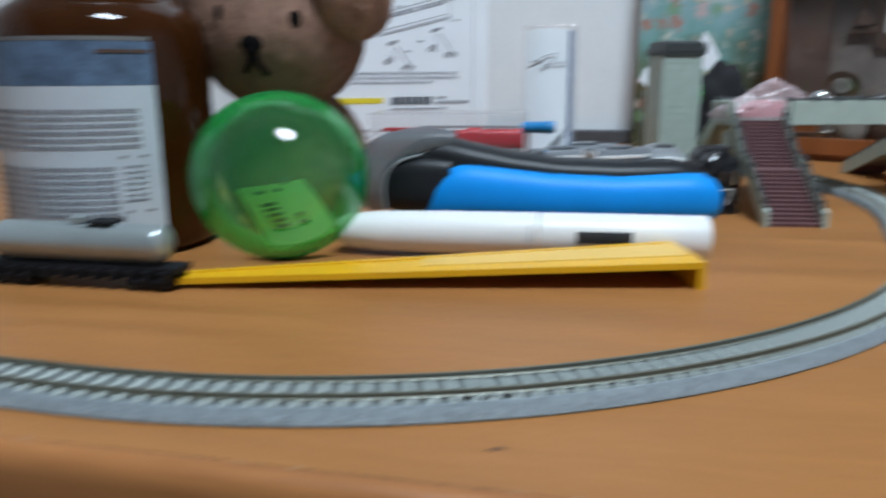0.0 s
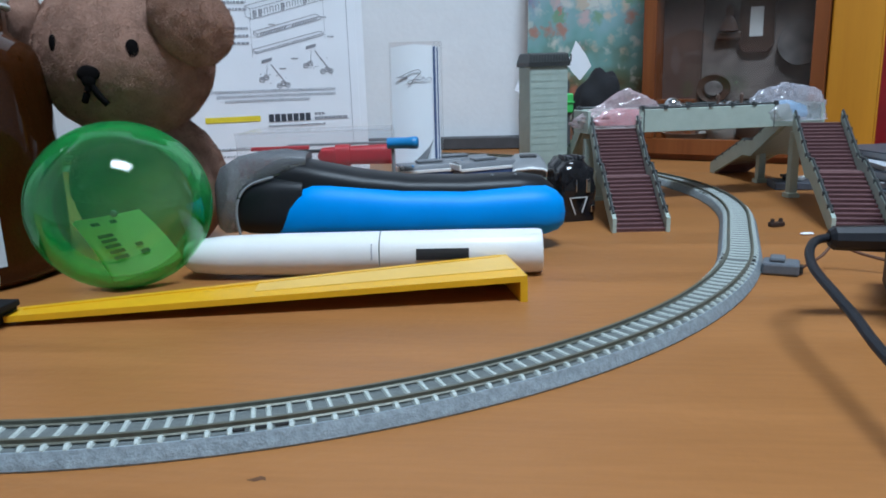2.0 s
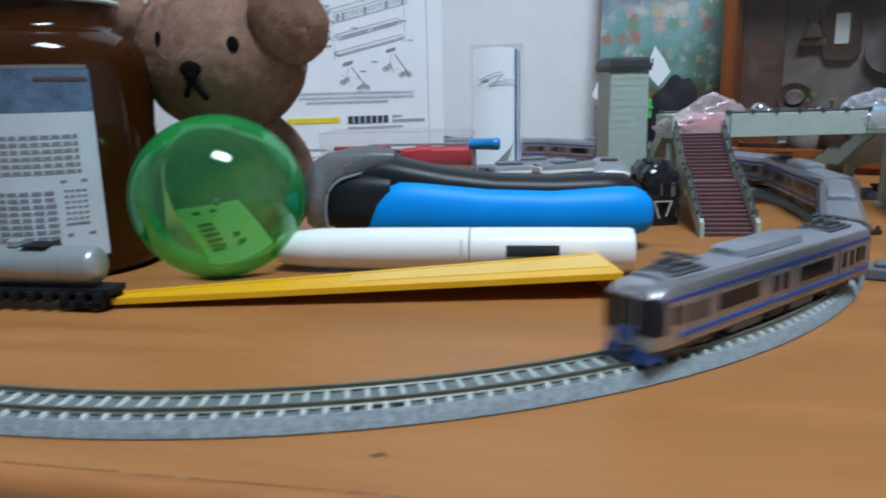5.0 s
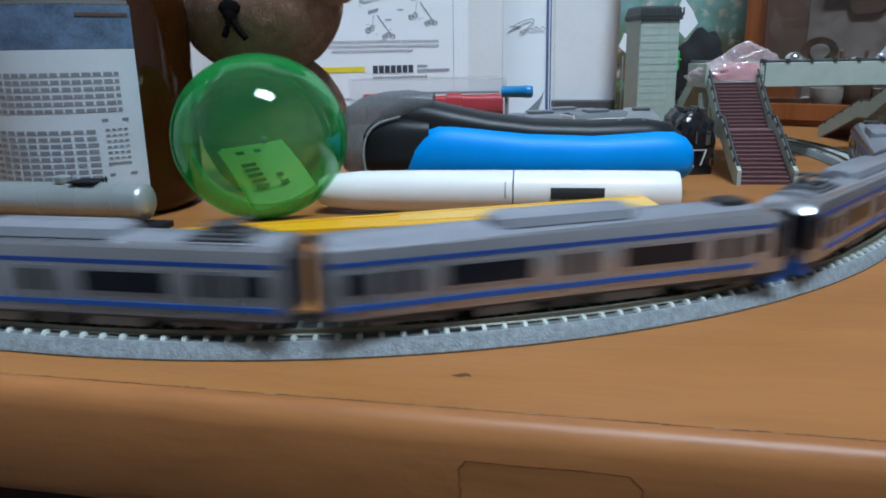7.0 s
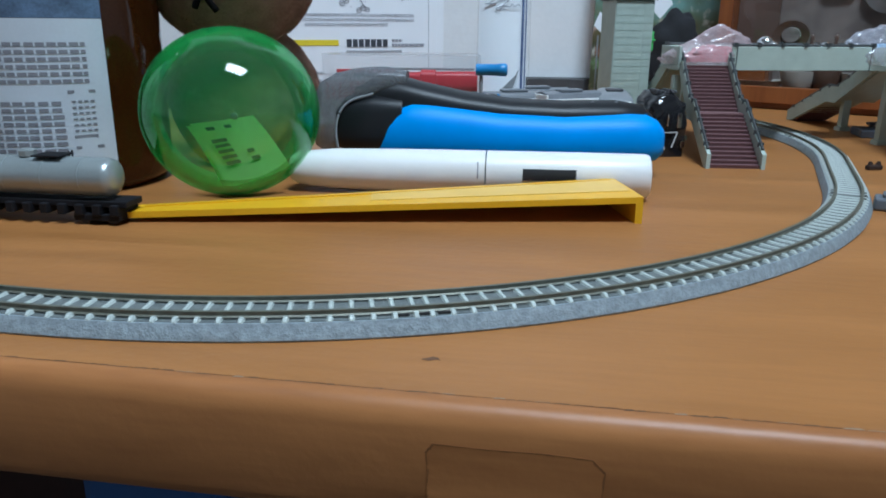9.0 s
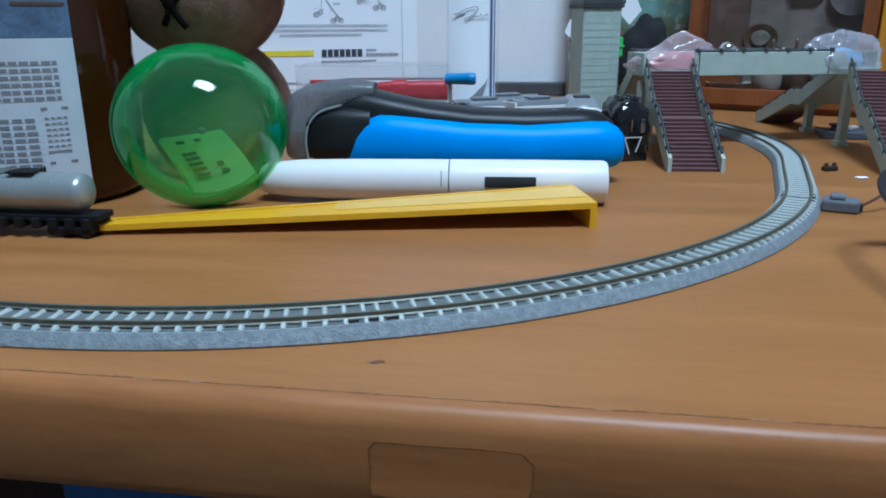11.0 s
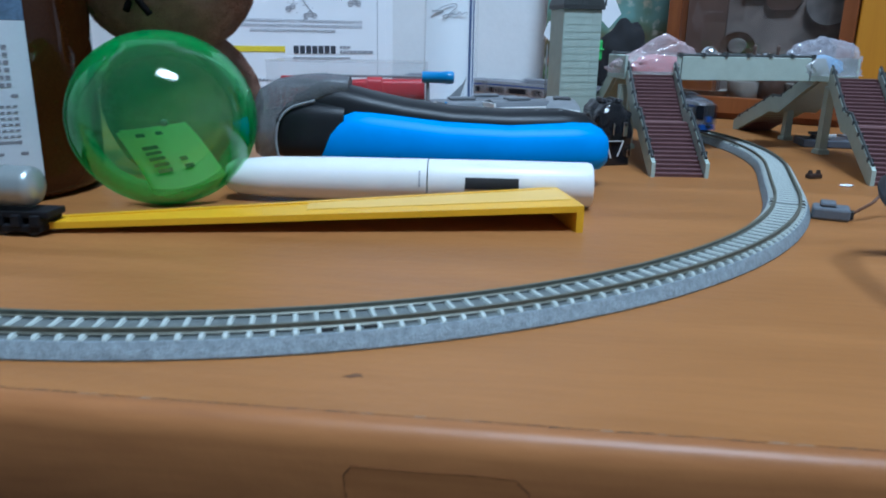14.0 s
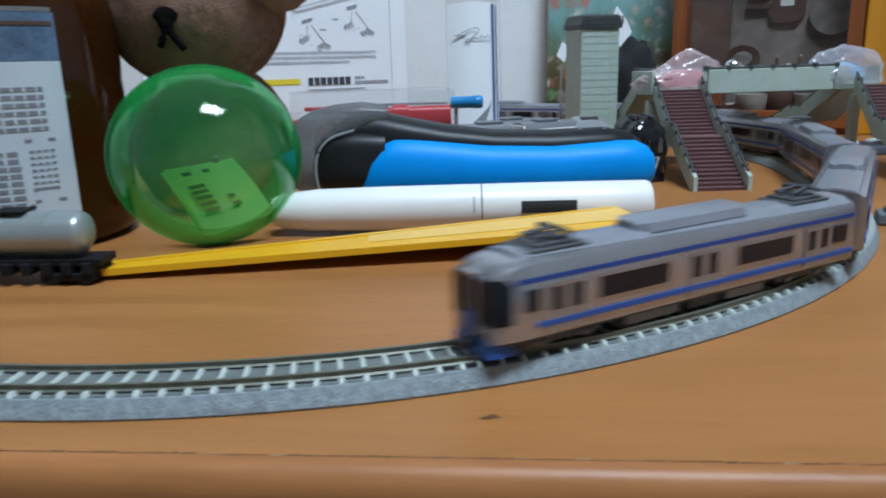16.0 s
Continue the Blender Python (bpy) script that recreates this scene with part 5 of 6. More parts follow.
def leaflet():
    a, b = Vector((-0.105, 0.632, 0)), Vector((0.0790, 0.691, 0))
    d = b - a
    ob = thing("instruction_box", "white printed instruction sheet on a flat box, standing", "box", at=Matrix.Translation(a) @ d.to_track_quat("X", "Z").to_matrix().to_4x4())
    L = d.length
    part("sheet", box(0, L, 0, 0.008, 0, 0.285, 0.0006), PAPER, ob)
    part("fold_edge", box(L, L + 0.006, 0.001, 0.007, 0, 0.285, 0.0004), PAPER, ob)
    x1 = L + 0.004
    part("maker_mark", bars([(x1 - 0.0795 + i * 0.0049, x1 - 0.0795 + i * 0.0049 + 0.0040, 0.0600, 0.0660) for i in range(7)], 0), INKDK, ob, "dark block of the maker's mark")
    rects = []
    def text(x0, x, z, h, gap):
        u = x0
        while u < x:
            w = random.uniform(0.6, 1.6) * h
            rects.append((u, min(x, u + w), z, z + h))
            u += w + gap
    text(x1 - 0.0425, x1 - 0.034, 0.0640, 0.002, 0.0006)
    text(x1 - 0.0425, x1 - 0.015, 0.0602, 0.0024, 0.0005)
    text(x1 - 0.080, x1 - 0.034, 0.0560, 0.0014, 0.0005)
    for z, u0, u1 in ((0.0760, 0.112, 0.046), (0.0796, 0.118, 0.024), (0.0832, 0.125, 0.024)):
        for k in range(3):
            text(x1 - u0 + 0.0004 * k, x1 - u1, z + 0.0008 * k, 0.00055, 0.0007)
    for z in (0.120, 0.1255, 0.131, 0.145, 0.150, 0.160):
        text(x1 - 0.125, x1 - 0.090, z, 0.0018, 0.0007)
    for z in np.arange(0.175, 0.27, 0.006):
        text(x1 - 0.125, x1 - 0.03, z, 0.0018, 0.0008)
    for z in (0.028, 0.034, 0.040):
        text(x1 - 0.125, x1 - 0.098, z, 0.0012, 0.001)
    part("small_print", bars(rects, 0), INK, ob)
    part("page_border", bars([(x1 - 0.0115, x1 - 0.0112, 0.02, 0.28), (x1 - 0.128, x1 - 0.0860, 0.0395, 0.0398)], 0), INK, ob)
    part("yellow_bar", bars([(x1 - 0.128, x1 - 0.0860, 0.0612, 0.0655)], 0), YELLOWINK, ob)
    # exploded drawing of a car: body, floor and bogies in thin lines
    bm = bmesh.new()
    def line(p, q, w=0.00022):
        p, q = Vector((p[0], 0, p[1])), Vector((q[0], 0, q[1]))
        n = (q - p).cross(Vector((0, 1, 0))).normalized() * w
        bm.faces.new([bm.verts.new(v + Vector((0, -0.0004, 0))) for v in (p + n, q + n, q - n, p - n)])
    def slab_lines(x, z, w, rise, h, dx):
        A = [(x, z), (x + w, z + rise), (x + w, z + rise + h), (x, z + h)]
        for i in range(4):
            line(A[i], A[(i + 1) % 4])
        B = [(x, z + h), (x - dx, z + h + dx * 0.6), (x + w - dx, z + rise + h + dx * 0.6), (x + w, z + rise + h)]
        for i in range(3):
            line(B[i], B[i + 1])
        line((x - dx, z + h + dx * 0.6), (x - dx, z + dx * 0.6))
        line((x - dx, z + dx * 0.6), (x, z))
    X = x1 - 0.086
    # body shell with its windows and doors
    slab_lines(X - 0.001, 0.1385, 0.060, 0.0155, 0.0075, 0.004)
    for i in range(13):
        u = X + 0.001 + i * 0.0044
        z = 0.1405 + i * 0.00114
        for q in ((u, z), (u + 0.0024, z + 0.0006)):
            line(q, (q[0], q[1] + 0.0038), 0.0003)
        line((u, z + 0.0038), (u + 0.0024, z + 0.0044))
        if i in (0, 1, 5, 9, 12):
            for k in range(4):
                line((u + 0.0006 * k, z - 0.001), (u + 0.0006 * k, z + 0.0046), 0.00022)
    # hatched seat plate
    slab_lines(X + 0.003, 0.1255, 0.050, 0.0130, 0.0022, 0.003)
    for i in range(22):
        if i in (10, 11):
            continue
        u = X + 0.005 + i * 0.0021
        line((u, 0.1262 + i * 0.00054), (u + 0.0018, 0.1292 + i * 0.00054), 0.00042)
    slab_lines(X + 0.001, 0.1130, 0.054, 0.0135, 0.0012, 0.003)
    # two bogies with their wheelsets, each on a guide line
    rng = random.Random(5)
    for bx, bz in ((X + 0.0085, 0.1065), (X + 0.0440, 0.1165)):
        line((bx, bz - 0.002), (bx - 0.001, bz - 0.0105), 0.0002)
        line((bx + 0.003, bz - 0.002), (bx + 0.0125, bz - 0.0150), 0.00035)
        for k in range(10):
            u = bx - 0.004 + 0.0008 * k
            line((u, bz - 0.001 + 0.0002 * k), (u + 0.0006, bz + 0.0015 + 0.0002 * k), 0.0004)
        for cx, cz in ((bx - 0.005, bz - 0.0135), (bx - 0.0015, bz - 0.0118), (bx + 0.0085, bz - 0.0185), (bx + 0.0120, bz - 0.0168), (bx + 0.0150, bz - 0.0180)):
            for k in range(8):
                t0, t1 = k * math.pi / 4, (k + 1) * math.pi / 4
                line((cx + 0.0019 * math.cos(t0), cz + 0.0019 * math.sin(t0)), (cx + 0.0019 * math.cos(t1), cz + 0.0019 * math.sin(t1)), 0.0003)
            line((cx - 0.001, cz), (cx + 0.001, cz + 0.0004), 0.0004)
        for _ in range(12):
            u, v, t, q = bx + rng.uniform(-0.006, 0.014), bz + rng.uniform(-0.018, -0.008), rng.choice((0.24, 0.24, 1.57, 2.6)), rng.uniform(0.0006, 0.002)
            line((u, v), (u + q * math.cos(t), v + q * math.sin(t)), 0.00018)
    for u, v, w in ((X - 0.002, 0.110, 0.030), (X + 0.056, 0.124, 0.030)):
        line((u, v), (u, v + w), 0.00012)
    for u, v in ((X + 0.028, 0.1085), (X + 0.012, 0.1345), (X + 0.058, 0.1250), (X + 0.053, 0.1400), (X + 0.018, 0.1010)):
        for k in range(4):
            line((u + 0.0013 * k, v), (u + 0.0013 * k + 0.0009, v + 0.0002), 0.0006)
    part("line_drawing", bm, INK, ob, "thin line drawing of a train car kit")


def display_sleeve():
    ob = thing("packaging_sleeve", "tall white printed card in a clear plastic sleeve", "package", at=pose(0.1215, 0.576, 0, -10, 0, -6))
    n = 16
    w = 0.0165
    rings = []
    for i in range(n + 1):
        t = -1 + 2 * i / n
        y = -0.004 * (1 - t * t) - 0.003
        top = 0.114 - 0.0012 * t * t
        rings.append([(t * w - 0.001, y, 0.0), (t * w - 0.001, y, top), (t * w - 0.001, y + 0.0006, top), (t * w - 0.001, y + 0.0006, 0)])
    part("card", loft(rings), SLEEVECARD, ob, "bowed white card", smooth=40)
    part("navy_stripe", box(0.0116, 0.0132, -0.0056, -0.0044, 0.0, 0.1125), NAVY, ob)
    part("edge_stripe", box(0.0142, 0.0150, -0.0046, -0.0036, 0.0, 0.1120), NAVY, ob)
    bm = tube(smooth_curve([(-0.0115, -0.0066, 0.092), (-0.006, -0.0080, 0.0945), (0.001, -0.0085, 0.0965), (0.003, -0.0084, 0.0945), (-0.0015, -0.0083, 0.0905), (-0.0040, -0.0078, 0.0870), (-0.0060, -0.0076, 0.0885), (-0.001, -0.0083, 0.0900), (0.003, -0.0083, 0.0895), (0.005, -0.0082, 0.0915), (0.0065, -0.0080, 0.0895), (0.009, -0.0074, 0.0915), (0.0105, -0.0068, 0.0895)], 6), 0.0003, 5)
    part("script_mark", bm, INK, ob, "thin grey flourish")
    bm = bmesh.new()
    box(-0.0135, -0.006, -0.0074, -0.0066, 0.0915, 0.0922, bm=bm)
    part("print", bm, INK, ob)
    part("clear_sleeve", box(-0.0185, 0.0175, -0.0095, 0.012, 0.0, 0.1155, 0.0008), CLEARPL, ob, "clear plastic sleeve")
    part("photo", prism([(-0.002, 0.034), (0.006, 0.034), (0.011, 0.049), (0.008, 0.044)], -0.0086, -0.0078), GREYPL, ob)


def clear_case():
    ob = thing("clear_case", "clear plastic case holding red and blue parts", "plastic case", at=pose(0.0525, 0.558, 0, 0, 0, -3))
    part("case", box(-0.052, 0.052, 0.0, 0.05, 0.0, 0.0585, 0.0012), CASEPL, ob)
    part("case_rim", tube([(-0.052, -0.0004, 0.0588), (0.052, -0.0004, 0.0588)], 0.0008, 6), CASEPL, ob)
    part("red_tool", loft([super_ring(x, 0.012, 0.0415, r * 0.9, r, 3) for x, r in ((0.000, 0.0015), (0.003, 0.0056), (0.012, 0.0060), (0.0125, 0.0074), (0.022, 0.0074), (0.0225, 0.0062), (0.050, 0.0066))]), REDPL, ob, "bright red plastic tool", smooth=50)
    part("red_strip", box(-0.044, -0.005, 0.008, 0.012, 0.0465, 0.0490, 0.0005), REDPL, ob)
    part("dark_strip", box(-0.040, 0.006, 0.009, 0.012, 0.0440, 0.0462, 0.0005), TBLACK, ob)
    part("grey_strip", box(-0.02, 0.048, 0.012, 0.016, 0.0485, 0.0500, 0.0005), GREYPL, ob)
    part("print", bars([(-0.05 + 0.004 * i, -0.0475 + 0.004 * i, 0.030, 0.042) for i in range(7)], -0.0004), REDPL, ob)
    p = thing("blue_marker", "short cyan blue plastic cap", "marker", at=pose(0.1055, 0.5455, 0.0505, 0, 90, -8))
    part("cap", lathe([(0.0, -0.005), (0.0036, -0.005), (0.0037, 0.009), (0.0040, 0.0095), (0.0040, 0.014), (0.003, 0.0152), (0, 0.0154)], 18), CYAN, p, smooth=40)
    p.parent = None
    r = thing("spare_rod", "thin dark rod under the blue cap", "rod")
    part("rod", tube([(0.104, 0.546, 0.047), (0.104, 0.546, 0.0)], 0.0012), GREYPL, r)


def shell_parts():
    """Loose train body shells on a stack of track behind the trimmer."""
    for x, y, z, a, L in ((0.128, 0.566, 0.0270, 12, 0.045), (0.165, 0.563, 0.0275, 20, 0.042), (0.148, 0.60, 0.0265, 14, 0.05)):
        ob = thing("body_shell", "dark-roofed white train body shell lying loose", "model part", "loose body shells", at=pose(x, y, 0, 0, 0, a))
        part("stand", box(-L / 2 + 0.003, L / 2 - 0.003, -0.006, 0.006, 0, z, 0.0008), UNDER, ob, "grey tray under the shell")
        part("shell", loft([[(xx, u, z + v) for u, v in ((-0.009, 0), (-0.0092, 0.004), (-0.007, 0.0072), (0, 0.0085), (0.007, 0.0072), (0.0092, 0.004), (0.009, 0))] for xx in (-L / 2, L / 2)]), SHELLROOF, ob, "dark grey roof", smooth=40)
        part("white_rim", box(-L / 2 - 0.0004, L / 2 + 0.0004, -0.0104, -0.0080, z + 0.0022, z + 0.0042, 0.0003), WHITEPL, ob, "white rim")
        part("white_end", box(-L / 2 - 0.0016, -L / 2, -0.0095, 0.0095, z + 0.003, z + 0.0068, 0.0003), WHITEPL, ob)
        part("blue_inside", box(-L / 2 + 0.002, L / 2 - 0.002, -0.0098, -0.0082, z - 0.004, z + 0.0021), NAVY, ob, "dark blue inside")
        part("roof_vent", box(-L / 5, L / 5, -0.004, 0.004, z + 0.0080, z + 0.0098, 0.0006), SHELLROOF, ob)
    # one cab end, seen head on: grey roof with a white arched rim
    ob = thing("cab_shell", "grey train cab shell with a white arched rim", "model part", "loose body shells", at=pose(0.1950, 0.552, 0.0, 0, 0, -6) @ Matrix.Diagonal((0.95, 1, 0.78, 1)))
    part("stand", box(-0.009, 0.009, 0.0, 0.03, 0, 0.030, 0.0008), UNDER, ob, "grey tray under the shell")
    arch = [(-0.0125, 0.030), (-0.0122, 0.0345), (-0.009, 0.0368), (0, 0.0376), (0.009, 0.0368), (0.0122, 0.0345), (0.0125, 0.030)]
    part("shell", loft([[(u * k, y, v + dz) for u, v in arch] for y, k, dz in ((0.0, 1, 0), (0.006, 0.97, 0.006), (0.016, 0.9, 0.0095), (0.034, 0.88, 0.0095))]), GREYPL, ob, "pale grey roof", smooth=50)
    part("white_rim", tube([(u * 1.02, -0.0008, v + 0.0004) for u, v in arch], 0.0013, 8), WHITEPL, ob, "white arched rim", smooth=50)
    part("roof_vent", box(-0.006, 0.006, 0.012, 0.020, 0.0455, 0.0478, 0.0006), UNDER, ob)
    for x, y, c in ((0.109, 0.556, WHITEPL), (0.116, 0.558, CYAN), (0.150, 0.580, CYAN)):
        bm = bmesh.new()
        bmesh.ops.create_icosphere(bm, subdivisions=2, radius=1)
        for v in bm.verts:
            v.co = Vector((v.co.x * 0.0055, v.co.y * 0.004, 0.018 + v.co.z * (0.018 if v.co.z < 0 else 0.0165))) * (1 + 0.12 * noise.noise(v.co * 3))
        tagged(part("plastic_clip", bm, c, at=pose(x, y, 0), smooth=30), "small plastic clip among the shells", "clip", "clips behind the trimmer")


def cabinet():
    A, B = Vector((0.366, 0.825, 0)), Vector((0.4975, 0.7205, 0))
    d = B - A
    m = Matrix.Translation(A) @ d.to_track_quat("X", "Z").to_matrix().to_4x4()
    W, H = d.length, 0.225
    ob = thing("display_cabinet", "small brown wooden display cabinet with a glass door", "cabinet", at=m)
    part("bottom", box(0, W, 0, 0.045, 0.0, 0.014, 0.001), CABWOOD, ob)
    part("top", box(0, W, 0, 0.045, H, H + 0.012, 0.001), CABWOOD, ob)
    part("back", box(0, W, 0.045, 0.049, 0, H + 0.012), CABBACK, ob)
    for x in (0, W - 0.006):
        part("side", box(x, x + 0.006, 0.002, 0.045, 0.014, H), CABWOOD, ob)
    door = part("door", box(0.0, W, -0.006, -0.0005, 0.006, 0.022, 0.0008), CABWOOD, ob, "brown wooden door frame")
    part("stile", box(0.0, 0.013, -0.006, -0.0005, 0.0222, H - 0.012, 0.0008), CABWOOD, door)
    part("stile", box(W - 0.012, W, -0.006, -0.0005, 0.0222, H - 0.012, 0.0008), CABWOOD, door)
    part("top_rail", box(0.0, W, -0.006, -0.0005, H - 0.0118, H + 0.004, 0.0008), CABWOOD, door)
    pane = part("pane", box(0.011, W - 0.011, -0.004, -0.002, 0.020, H - 0.010), PANE, door, "clear glass pane")
    pane.visible_shadow = False
    part("shelf", box(0.006, W - 0.006, 0.030, 0.045, 0.1785, 0.1815), CABBACK, ob)
    bm = bmesh.new()
    for i in range(11):
        x = 0.010 + i * (W - 0.02) / 11
        prism([(x, 0.181)] + [(x + (W - 0.02) / 22 * (1 + math.cos(t)) , 0.1695 - 0.004 * math.sin(t)) for t in np.linspace(math.pi, 0, 7)] + [(x + (W - 0.02) / 11, 0.181)], 0.0285, 0.0295, "xz", bm)
    part("lace_trim", bm, LACE, ob, "scalloped grey lace along the shelf")
    def bowl(name, label, x, y, z, prof, mm, cat):
        t = thing(name, label, cat, at=m @ pose(x, y, z))
        part("body", lathe(prof, 24), mm, t, smooth=40)
        part("foot_ring", lathe([(prof[0][0] * 0.8, 0), (prof[0][0] * 0.8, 0.0015)], 24), mm, t)
    cup = [(0.010, 0.0016), (0.013, 0.005), (0.016, 0.014), (0.017, 0.022), (0.0155, 0.022), (0.012, 0.006), (0, 0.004)]
    low = [(0.008, 0.0016), (0.018, 0.004), (0.024, 0.012), (0.022, 0.012), (0.01, 0.004), (0, 0.0035)]
    vase = [(0.008, 0.0016), (0.013, 0.010), (0.014, 0.022), (0.008, 0.035), (0.006, 0.042), (0.008, 0.046), (0, 0.046)]
    bowl("ceramic_bowl", "grey glazed bowl inside the cabinet", 0.038, 0.026, 0.0142, low, CERAMIC, "bowl")
    bowl("ceramic_cup", "grey cup inside the cabinet", 0.075, 0.024, 0.0142, cup, CERAMIC, "cup")
    bowl("ceramic_vase", "brown glazed vase inside the cabinet", 0.100, 0.026, 0.0142, vase, CERBROWN, "vase")
    bowl("ceramic_cup", "pale cup inside the cabinet", 0.130, 0.024, 0.0142, cup, CERAMIC, "cup")
    plate = thing("standing_plate", "round grey patterned plate standing against the cabinet back", "plate", at=m @ pose(0.140, 0.041, 0.112, 88))
    part("disc", lathe([(0.0, 0), (0.012, 0.0005), (0.021, 0.003), (0.0215, 0.0025), (0.012, -0.0015), (0, -0.002)], 30), PATTERNED, plate, smooth=40)
    plate2 = thing("standing_plate", "brown plate standing against the cabinet back", "plate", at=m @ pose(0.060, 0.041, 0.070, 88) @ Matrix.Diagonal((0.85, 0.7, 1, 1)))
    part("disc", lathe([(0.0, 0), (0.012, 0.0005), (0.020, 0.003), (0.0205, 0.0025), (0.012, -0.0015), (0, -0.002)], 30), CERBROWN, plate2, smooth=40)
    part("inset", lathe([(0.0, 0.004), (0.010, 0.004), (0.011, 0.0025)], 24), PATTERNED, plate2)
    part("inner_panel", box(0.0065, 0.046, 0.0395, 0.0445, 0.0145, 0.178), PANELBR, ob, "dark reddish-brown panel at the back")
    part("ledge", box(0.0065, 0.044, 0.022, 0.0390, 0.0145, 0.060, 0.001), CABWOOD, ob)
    part("ornament", lathe([(0.0005, 0.026), (0.0035, 0.024), (0.0045, 0.019), (0.003, 0.015), (0.007, 0.009), (0.0095, 0.001), (0.006, 0.0)], 18), CERBROWN, ob, "small dark hanging ornament", 50, pose(0.072, 0.0385, 0.126) @ Matrix.Diagonal((1, 0.35, 1, 1)))
    part("ornament_base", box(-0.012, 0.012, -0.003, 0.003, -0.008, 0.0, 0.002), CERBROWN, ob, at=pose(0.072, 0.0415, 0.126))
    fr = thing("photo_frame", "brown frame with a white card inside the cabinet", "picture frame", at=m @ pose(0.098, 0.0402, 0.112))
    part("frame", prism([(-0.011, -0.007), (0.011, -0.007), (0.0165, 0.0), (0.0165, 0.042), (0.011, 0.050), (-0.011, 0.050), (-0.0165, 0.042), (-0.0165, 0.0)], 0, 0.004), CERBROWN, fr)
    part("card", box(-0.0062, 0.0060, -0.0008, 0, 0.008, 0.036), TAG, fr, "white card")
    side = thing("orange_board", "tall orange varnished wooden board beside the cabinet", "board", at=Matrix.Translation((0.4988, 0.7195, 0)) @ pose(0, 0, 0, 0, 0, -26))
    part("panel", box(0.0, 0.041, 0, 0.018, 0, 0.36, 0.0015), ORANGE, side)
    part("edge_strip", box(0.041, 0.0425, 0.0005, 0.0175, 0, 0.36), ORANGE, side)


def painting():
    A, B = Vector((0.266, 0.95, 0)), Vector((0.372, 0.88, 0))
    d = B - A
    m = Matrix.Translation(A) @ d.to_track_quat("X", "Z").to_matrix().to_4x4()
    ob = thing("flower_painting", "unframed oil painting of a flower meadow, leaning", "painting", at=m @ pose(0, 0, 0, -3))
    part("canvas", box(0, d.length + 0.02, 0, 0.002, 0, 0.27), PAINTING, ob)
    part("stretcher", box(0.0, d.length + 0.02, 0.0022, 0.012, 0, 0.27, 0.001), CARD, ob)
    t = thing("toy_clutter", "scrap of white printed card beside green toy parts", "paper scrap", at=pose(0.258, 0.72, 0))
    bm = prism([(0.002, 0.098), (0.008, 0.090), (0.014, 0.084), (0.024, 0.096), (0.019, 0.106), (0.010, 0.118)], 0.0, 0.0008)
    part("card", bm, PAPER, t, "bent white card")
    part("stem", tube([(0.004, 0.001, 0.0), (0.004, 0.001, 0.084)], 0.0008), UNDER, t)
    g = thing("green_toy", "small bright green plastic toy", "toy", at=pose(0.254, 0.69, 0))
    part("stand", lathe([(0.006, 0), (0.003, 0.004), (0.002, 0.055), (0.004, 0.058)], 14), UNDER, g)
    part("toy_body", box(-0.007, 0.004, -0.003, 0.003, 0.058, 0.074, 0.001), GREENTOY, g)
    part("toy_rail", box(-0.004, 0.005, -0.004, -0.003, 0.066, 0.0675, 0.0004), GREENTOY, g)
    k = thing("note_card", "small white card clipped behind the tower", "note card", at=pose(0.2075, 0.70, 0, 0, 0, 10))
    part("card", prism([(0.003, 0.078), (0.010, 0.072), (0.014, 0.084), (0.008, 0.089)], 0, 0.0006), PAPER, k)
    part("clip", tube([(0.008, 0.002, 0), (0.008, 0.002, 0.07)], 0.0008), GREYPL, k)
    bm = bmesh.new()
    bmesh.ops.create_icosphere(bm, subdivisions=4, radius=1)
    for v in bm.verts:
        p = v.co.copy()
        f = 1 + 0.2 * noise.noise(p * 2)
        v.co = Vector((p.x * 0.026 * f, p.y * 0.018 * f, 0.052 + max(-1, p.z) * (0.052 if p.z < 0 else 0.040) * f))
    tagged(part("cloth_pouch", bm, DKCLOTH, at=pose(0.313, 0.80, 0), smooth=60), "black cloth pouch beside the painting", "pouch")


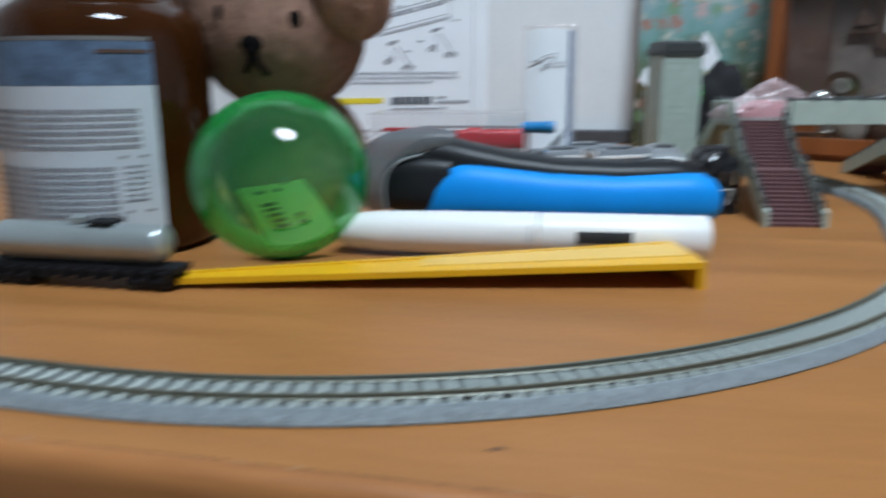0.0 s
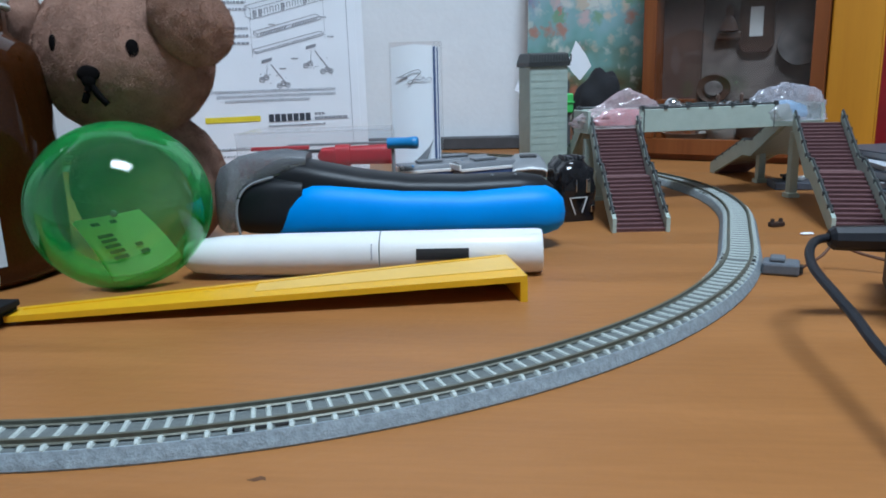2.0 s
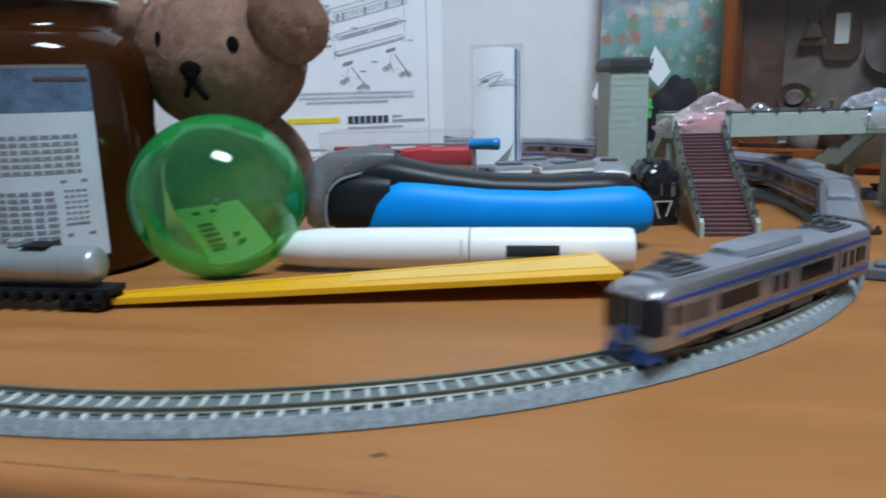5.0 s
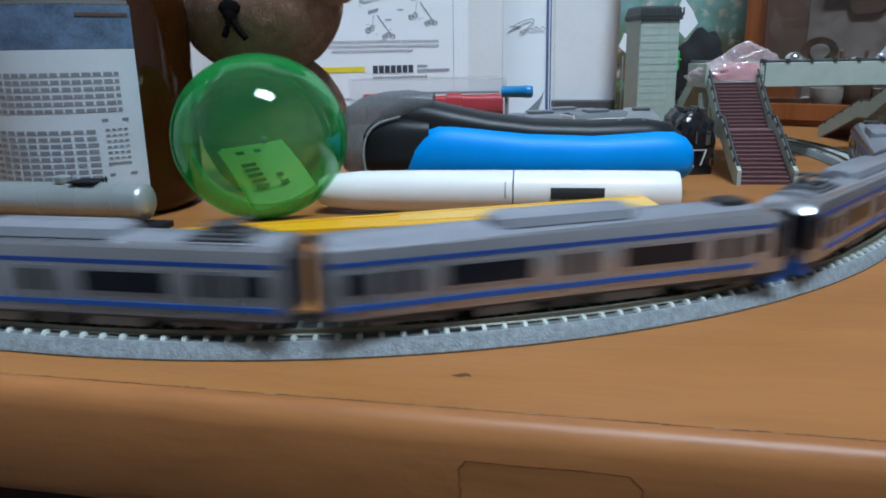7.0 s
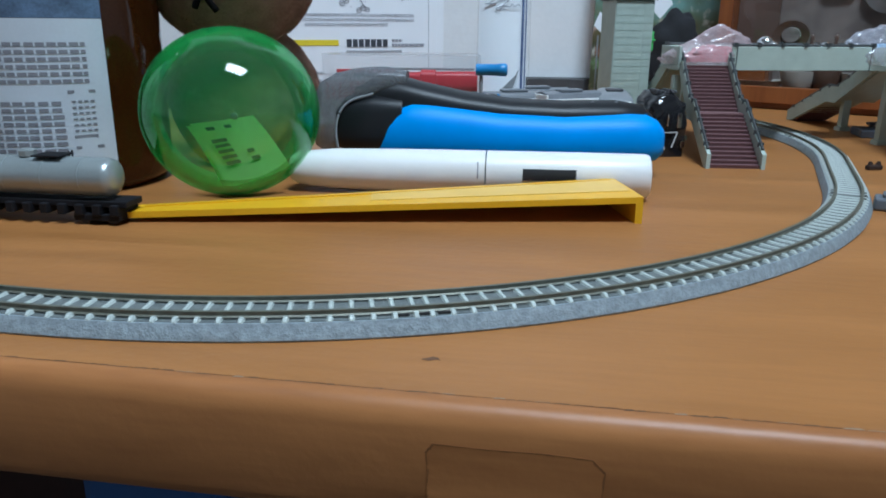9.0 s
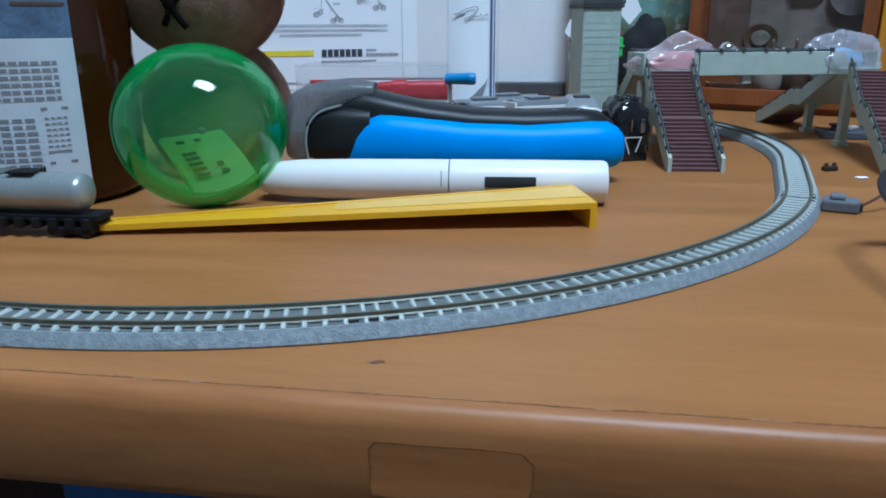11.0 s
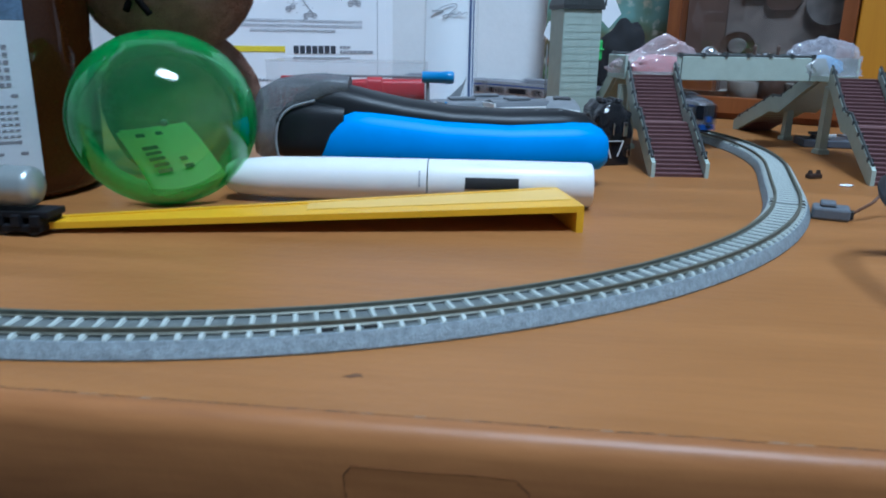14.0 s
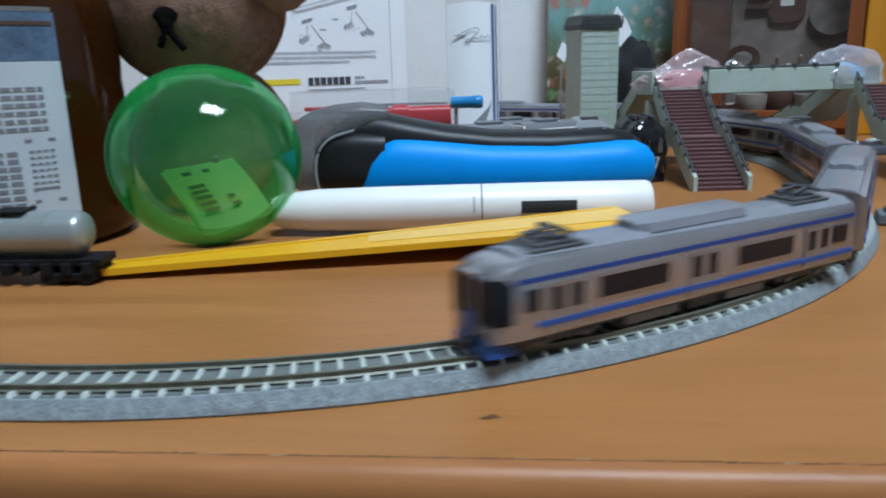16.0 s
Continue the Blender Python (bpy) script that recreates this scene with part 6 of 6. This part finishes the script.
def right_side():
    c = thing("power_controller", "black train power controller box on the desk", "controller", at=pose(0.3175, 0.308, 0, 0, 0, -28))
    part("case", box(-0.030, 0.035, -0.03, 0.03, 0, 0.032, 0.004), GREYBOX, c)
    part("dial", lathe([(0.010, 0.032), (0.010, 0.038), (0.008, 0.040), (0, 0.040)], 20), BLACKRUB, c)
    part("socket", box(-0.0325, -0.0295, -0.006, 0.008, 0.022, 0.031, 0.0008), BLACKGAP, c)
    ca = thing("power_cable", "black power cable arching over the desk", "cable")
    pts = smooth_curve([(0.293, 0.307, 0.0305), (0.276, 0.313, 0.031), (0.258, 0.3145, 0.031), (0.2475, 0.306, 0.0303), (0.2405, 0.2925, 0.0272), (0.2345, 0.270, 0.0247), (0.2315, 0.2545, 0.0222), (0.227, 0.2374, 0.0198), (0.220, 0.205, 0.016), (0.212, 0.176, 0.009), (0.206, 0.166, -0.002), (0.203, 0.160, -0.04), (0.206, 0.155, -0.2), (0.215, 0.15, -0.69)], 8)
    part("cord", tube(pts, 0.0016, 10), CABLE, ca)
    part("plug_sleeve", tube([(0.302, 0.303, 0.0305), (0.280, 0.310, 0.0307), (0.2605, 0.3140, 0.031), (0.2590, 0.3143, 0.031)], [0.0054, 0.0050, 0.0044, 0.003], 10), CABLE, ca, "thick black plug sleeve")
    bc = thing("blue_case", "translucent blue-grey plastic case on the desk", "plastic case", at=pose(0.366, 0.417, 0, 0, 0, -6))
    part("case_body", box(0, 0.05, 0, 0.018, 0, 0.050, 0.0015), BLUECASE, bc)
    part("case_lid", box(-0.001, 0.051, -0.001, 0.019, 0.0502, 0.055, 0.001), BLUECASE, bc)
    tr = thing("parts_tray", "low dark tray of white plastic offcuts behind the stairs", "tray", at=pose(0.420, 0.600, 0, 0, 0, -14))
    part("tray", box(-0.028, 0.034, -0.012, 0.014, 0, 0.006, 0.001), BOOKD, tr)
    rng = random.Random(4)
    for i in range(7):
        part("offcut", box(-0.005, rng.uniform(0.002, 0.006), -0.002, 0.002, 0, 0.0022, 0.0004), WHITEPL if i % 3 else UNDER, tr, "white plastic offcut", at=pose(rng.uniform(-0.02, 0.026), rng.uniform(-0.008, 0.010), 0.0061 + 0.0023 * (i // 4), 0, 0, rng.uniform(-60, 60)))
    b = thing("coupling_bit", "tiny brown plastic coupling lying on the desk", "model part", at=pose(0.326, 0.473, 0, 0, 0, 10))
    part("base", box(-0.0045, 0.0045, -0.002, 0.002, 0, 0.0028, 0.0006), BITBR, b)
    for x in (-0.0028, 0.0028):
        part("knob", lathe([(0.0014, 0.0028), (0.0010, 0.0048), (0, 0.005)], 10), BITBR, b, at=pose(x, 0, 0))
    chip = bmesh.new()
    bmesh.ops.create_icosphere(chip, subdivisions=2, radius=1)
    for v in chip.verts:
        v.co = Vector((v.co.x * 0.004, v.co.y * 0.002, 0.0007 + v.co.z * 0.0007)) * (1 + 0.2 * noise.noise(v.co * 3))
    tagged(part("paper_crumb", chip, PAPER, at=pose(0.331, 0.449, 0), smooth=40), "tiny white paper crumb on the desk", "crumb")
    z = 0.0
    for i, (h, w, a, mm) in enumerate(((0.006, 0.12, 4, BOOKD), (0.005, 0.125, -12, BOOKW), (0.007, 0.11, 6, BOOKD), (0.005, 0.12, -6, BOOKW), (0.006, 0.115, 9, BOOKD))):
        o = thing("magazine", "worn magazine in a pile on the desk", "magazine", "pile of magazines", at=pose(0.492 + 0.005 * i, 0.575, z, 0, 0, a - 8))
        part("page_block", box(-0.058, w, -0.045, 0.05, 0.0008, h - 0.0008, 0.0004), BOOKW, o)
        part("cover", box(-0.06, w + 0.002, -0.047, 0.05, h - 0.0008, h, 0.0003), mm, o)
        part("back_cover", box(-0.06, w + 0.002, -0.047, 0.05, 0, 0.0008, 0.0003), BOOKD, o)
        z += h
    e = thing("red_bottle", "red metal spray bottle with a dark base band", "bottle", at=pose(0.5500, 0.7180, 0) @ Matrix.Diagonal((0.72, 0.72, 1, 1)))
    part("bottle", lathe([(0.013, 0), (0.0165, 0.002), (0.0165, 0.118), (0.014, 0.124)], 28), REDBOT, e, smooth=40)
    part("collar", lathe([(0.0142, 0.124), (0.0142, 0.128), (0.013, 0.1285)], 28), CERBROWN, e)
    part("cap", lathe([(0.0135, 0.1285), (0.0135, 0.160), (0.011, 0.164), (0, 0.165)], 28), REDPL, e, smooth=40)
    r = thing("dark_rack", "dark wooden rack with a pale panel behind", "rack", at=pose(0.60, 0.76, 0, 0, 0, -25))
    part("post", box(0.0, 0.016, 0, 0.016, 0, 0.30, 0.001), CHAIRW, r)
    part("post", box(0.16, 0.176, 0, 0.016, 0, 0.30, 0.001), CHAIRW, r)
    part("rail", box(0.016, 0.16, 0.002, 0.014, 0.085, 0.099, 0.001), CHAIRW, r)
    part("panel", box(0.016, 0.16, 0.014, 0.016, 0.0, 0.29), PAPER, r, "pale panel")
    k = thing("camera_strap_bundle", "bundle of grey, black and cyan straps", "strap", at=pose(0.585, 0.73, 0.0))
    part("hook_rod", tube([(0.016, 0.002, 0), (0.016, 0.002, 0.2)], 0.001), GREYPL, k)
    for i, (mm, z0) in enumerate(((GREYPL, 0.165), (DKCLOTH, 0.178), (GREYPL, 0.195), (DKCLOTH, 0.21), (CYAN, 0.225))):
        part("strap", tube(smooth_curve([(-0.014 + 0.003 * i, -0.006, z0), (0.005, -0.01, z0 + 0.008), (0.028, -0.004, z0 + 0.004 * (i % 3))], 5), 0.006, 8), mm, k, smooth=50)


room()
desk()
railway()
train()
yellow_ramp()
white_pen()
green_ball()
plush_bear()
brown_jar()
tank_wagon()
hair_trimmer()
black_bundle()
overpass()
deck_clutter()
leaflet()
display_sleeve()
clear_case()
shell_parts()
painting()
cabinet()
right_side()
motions()
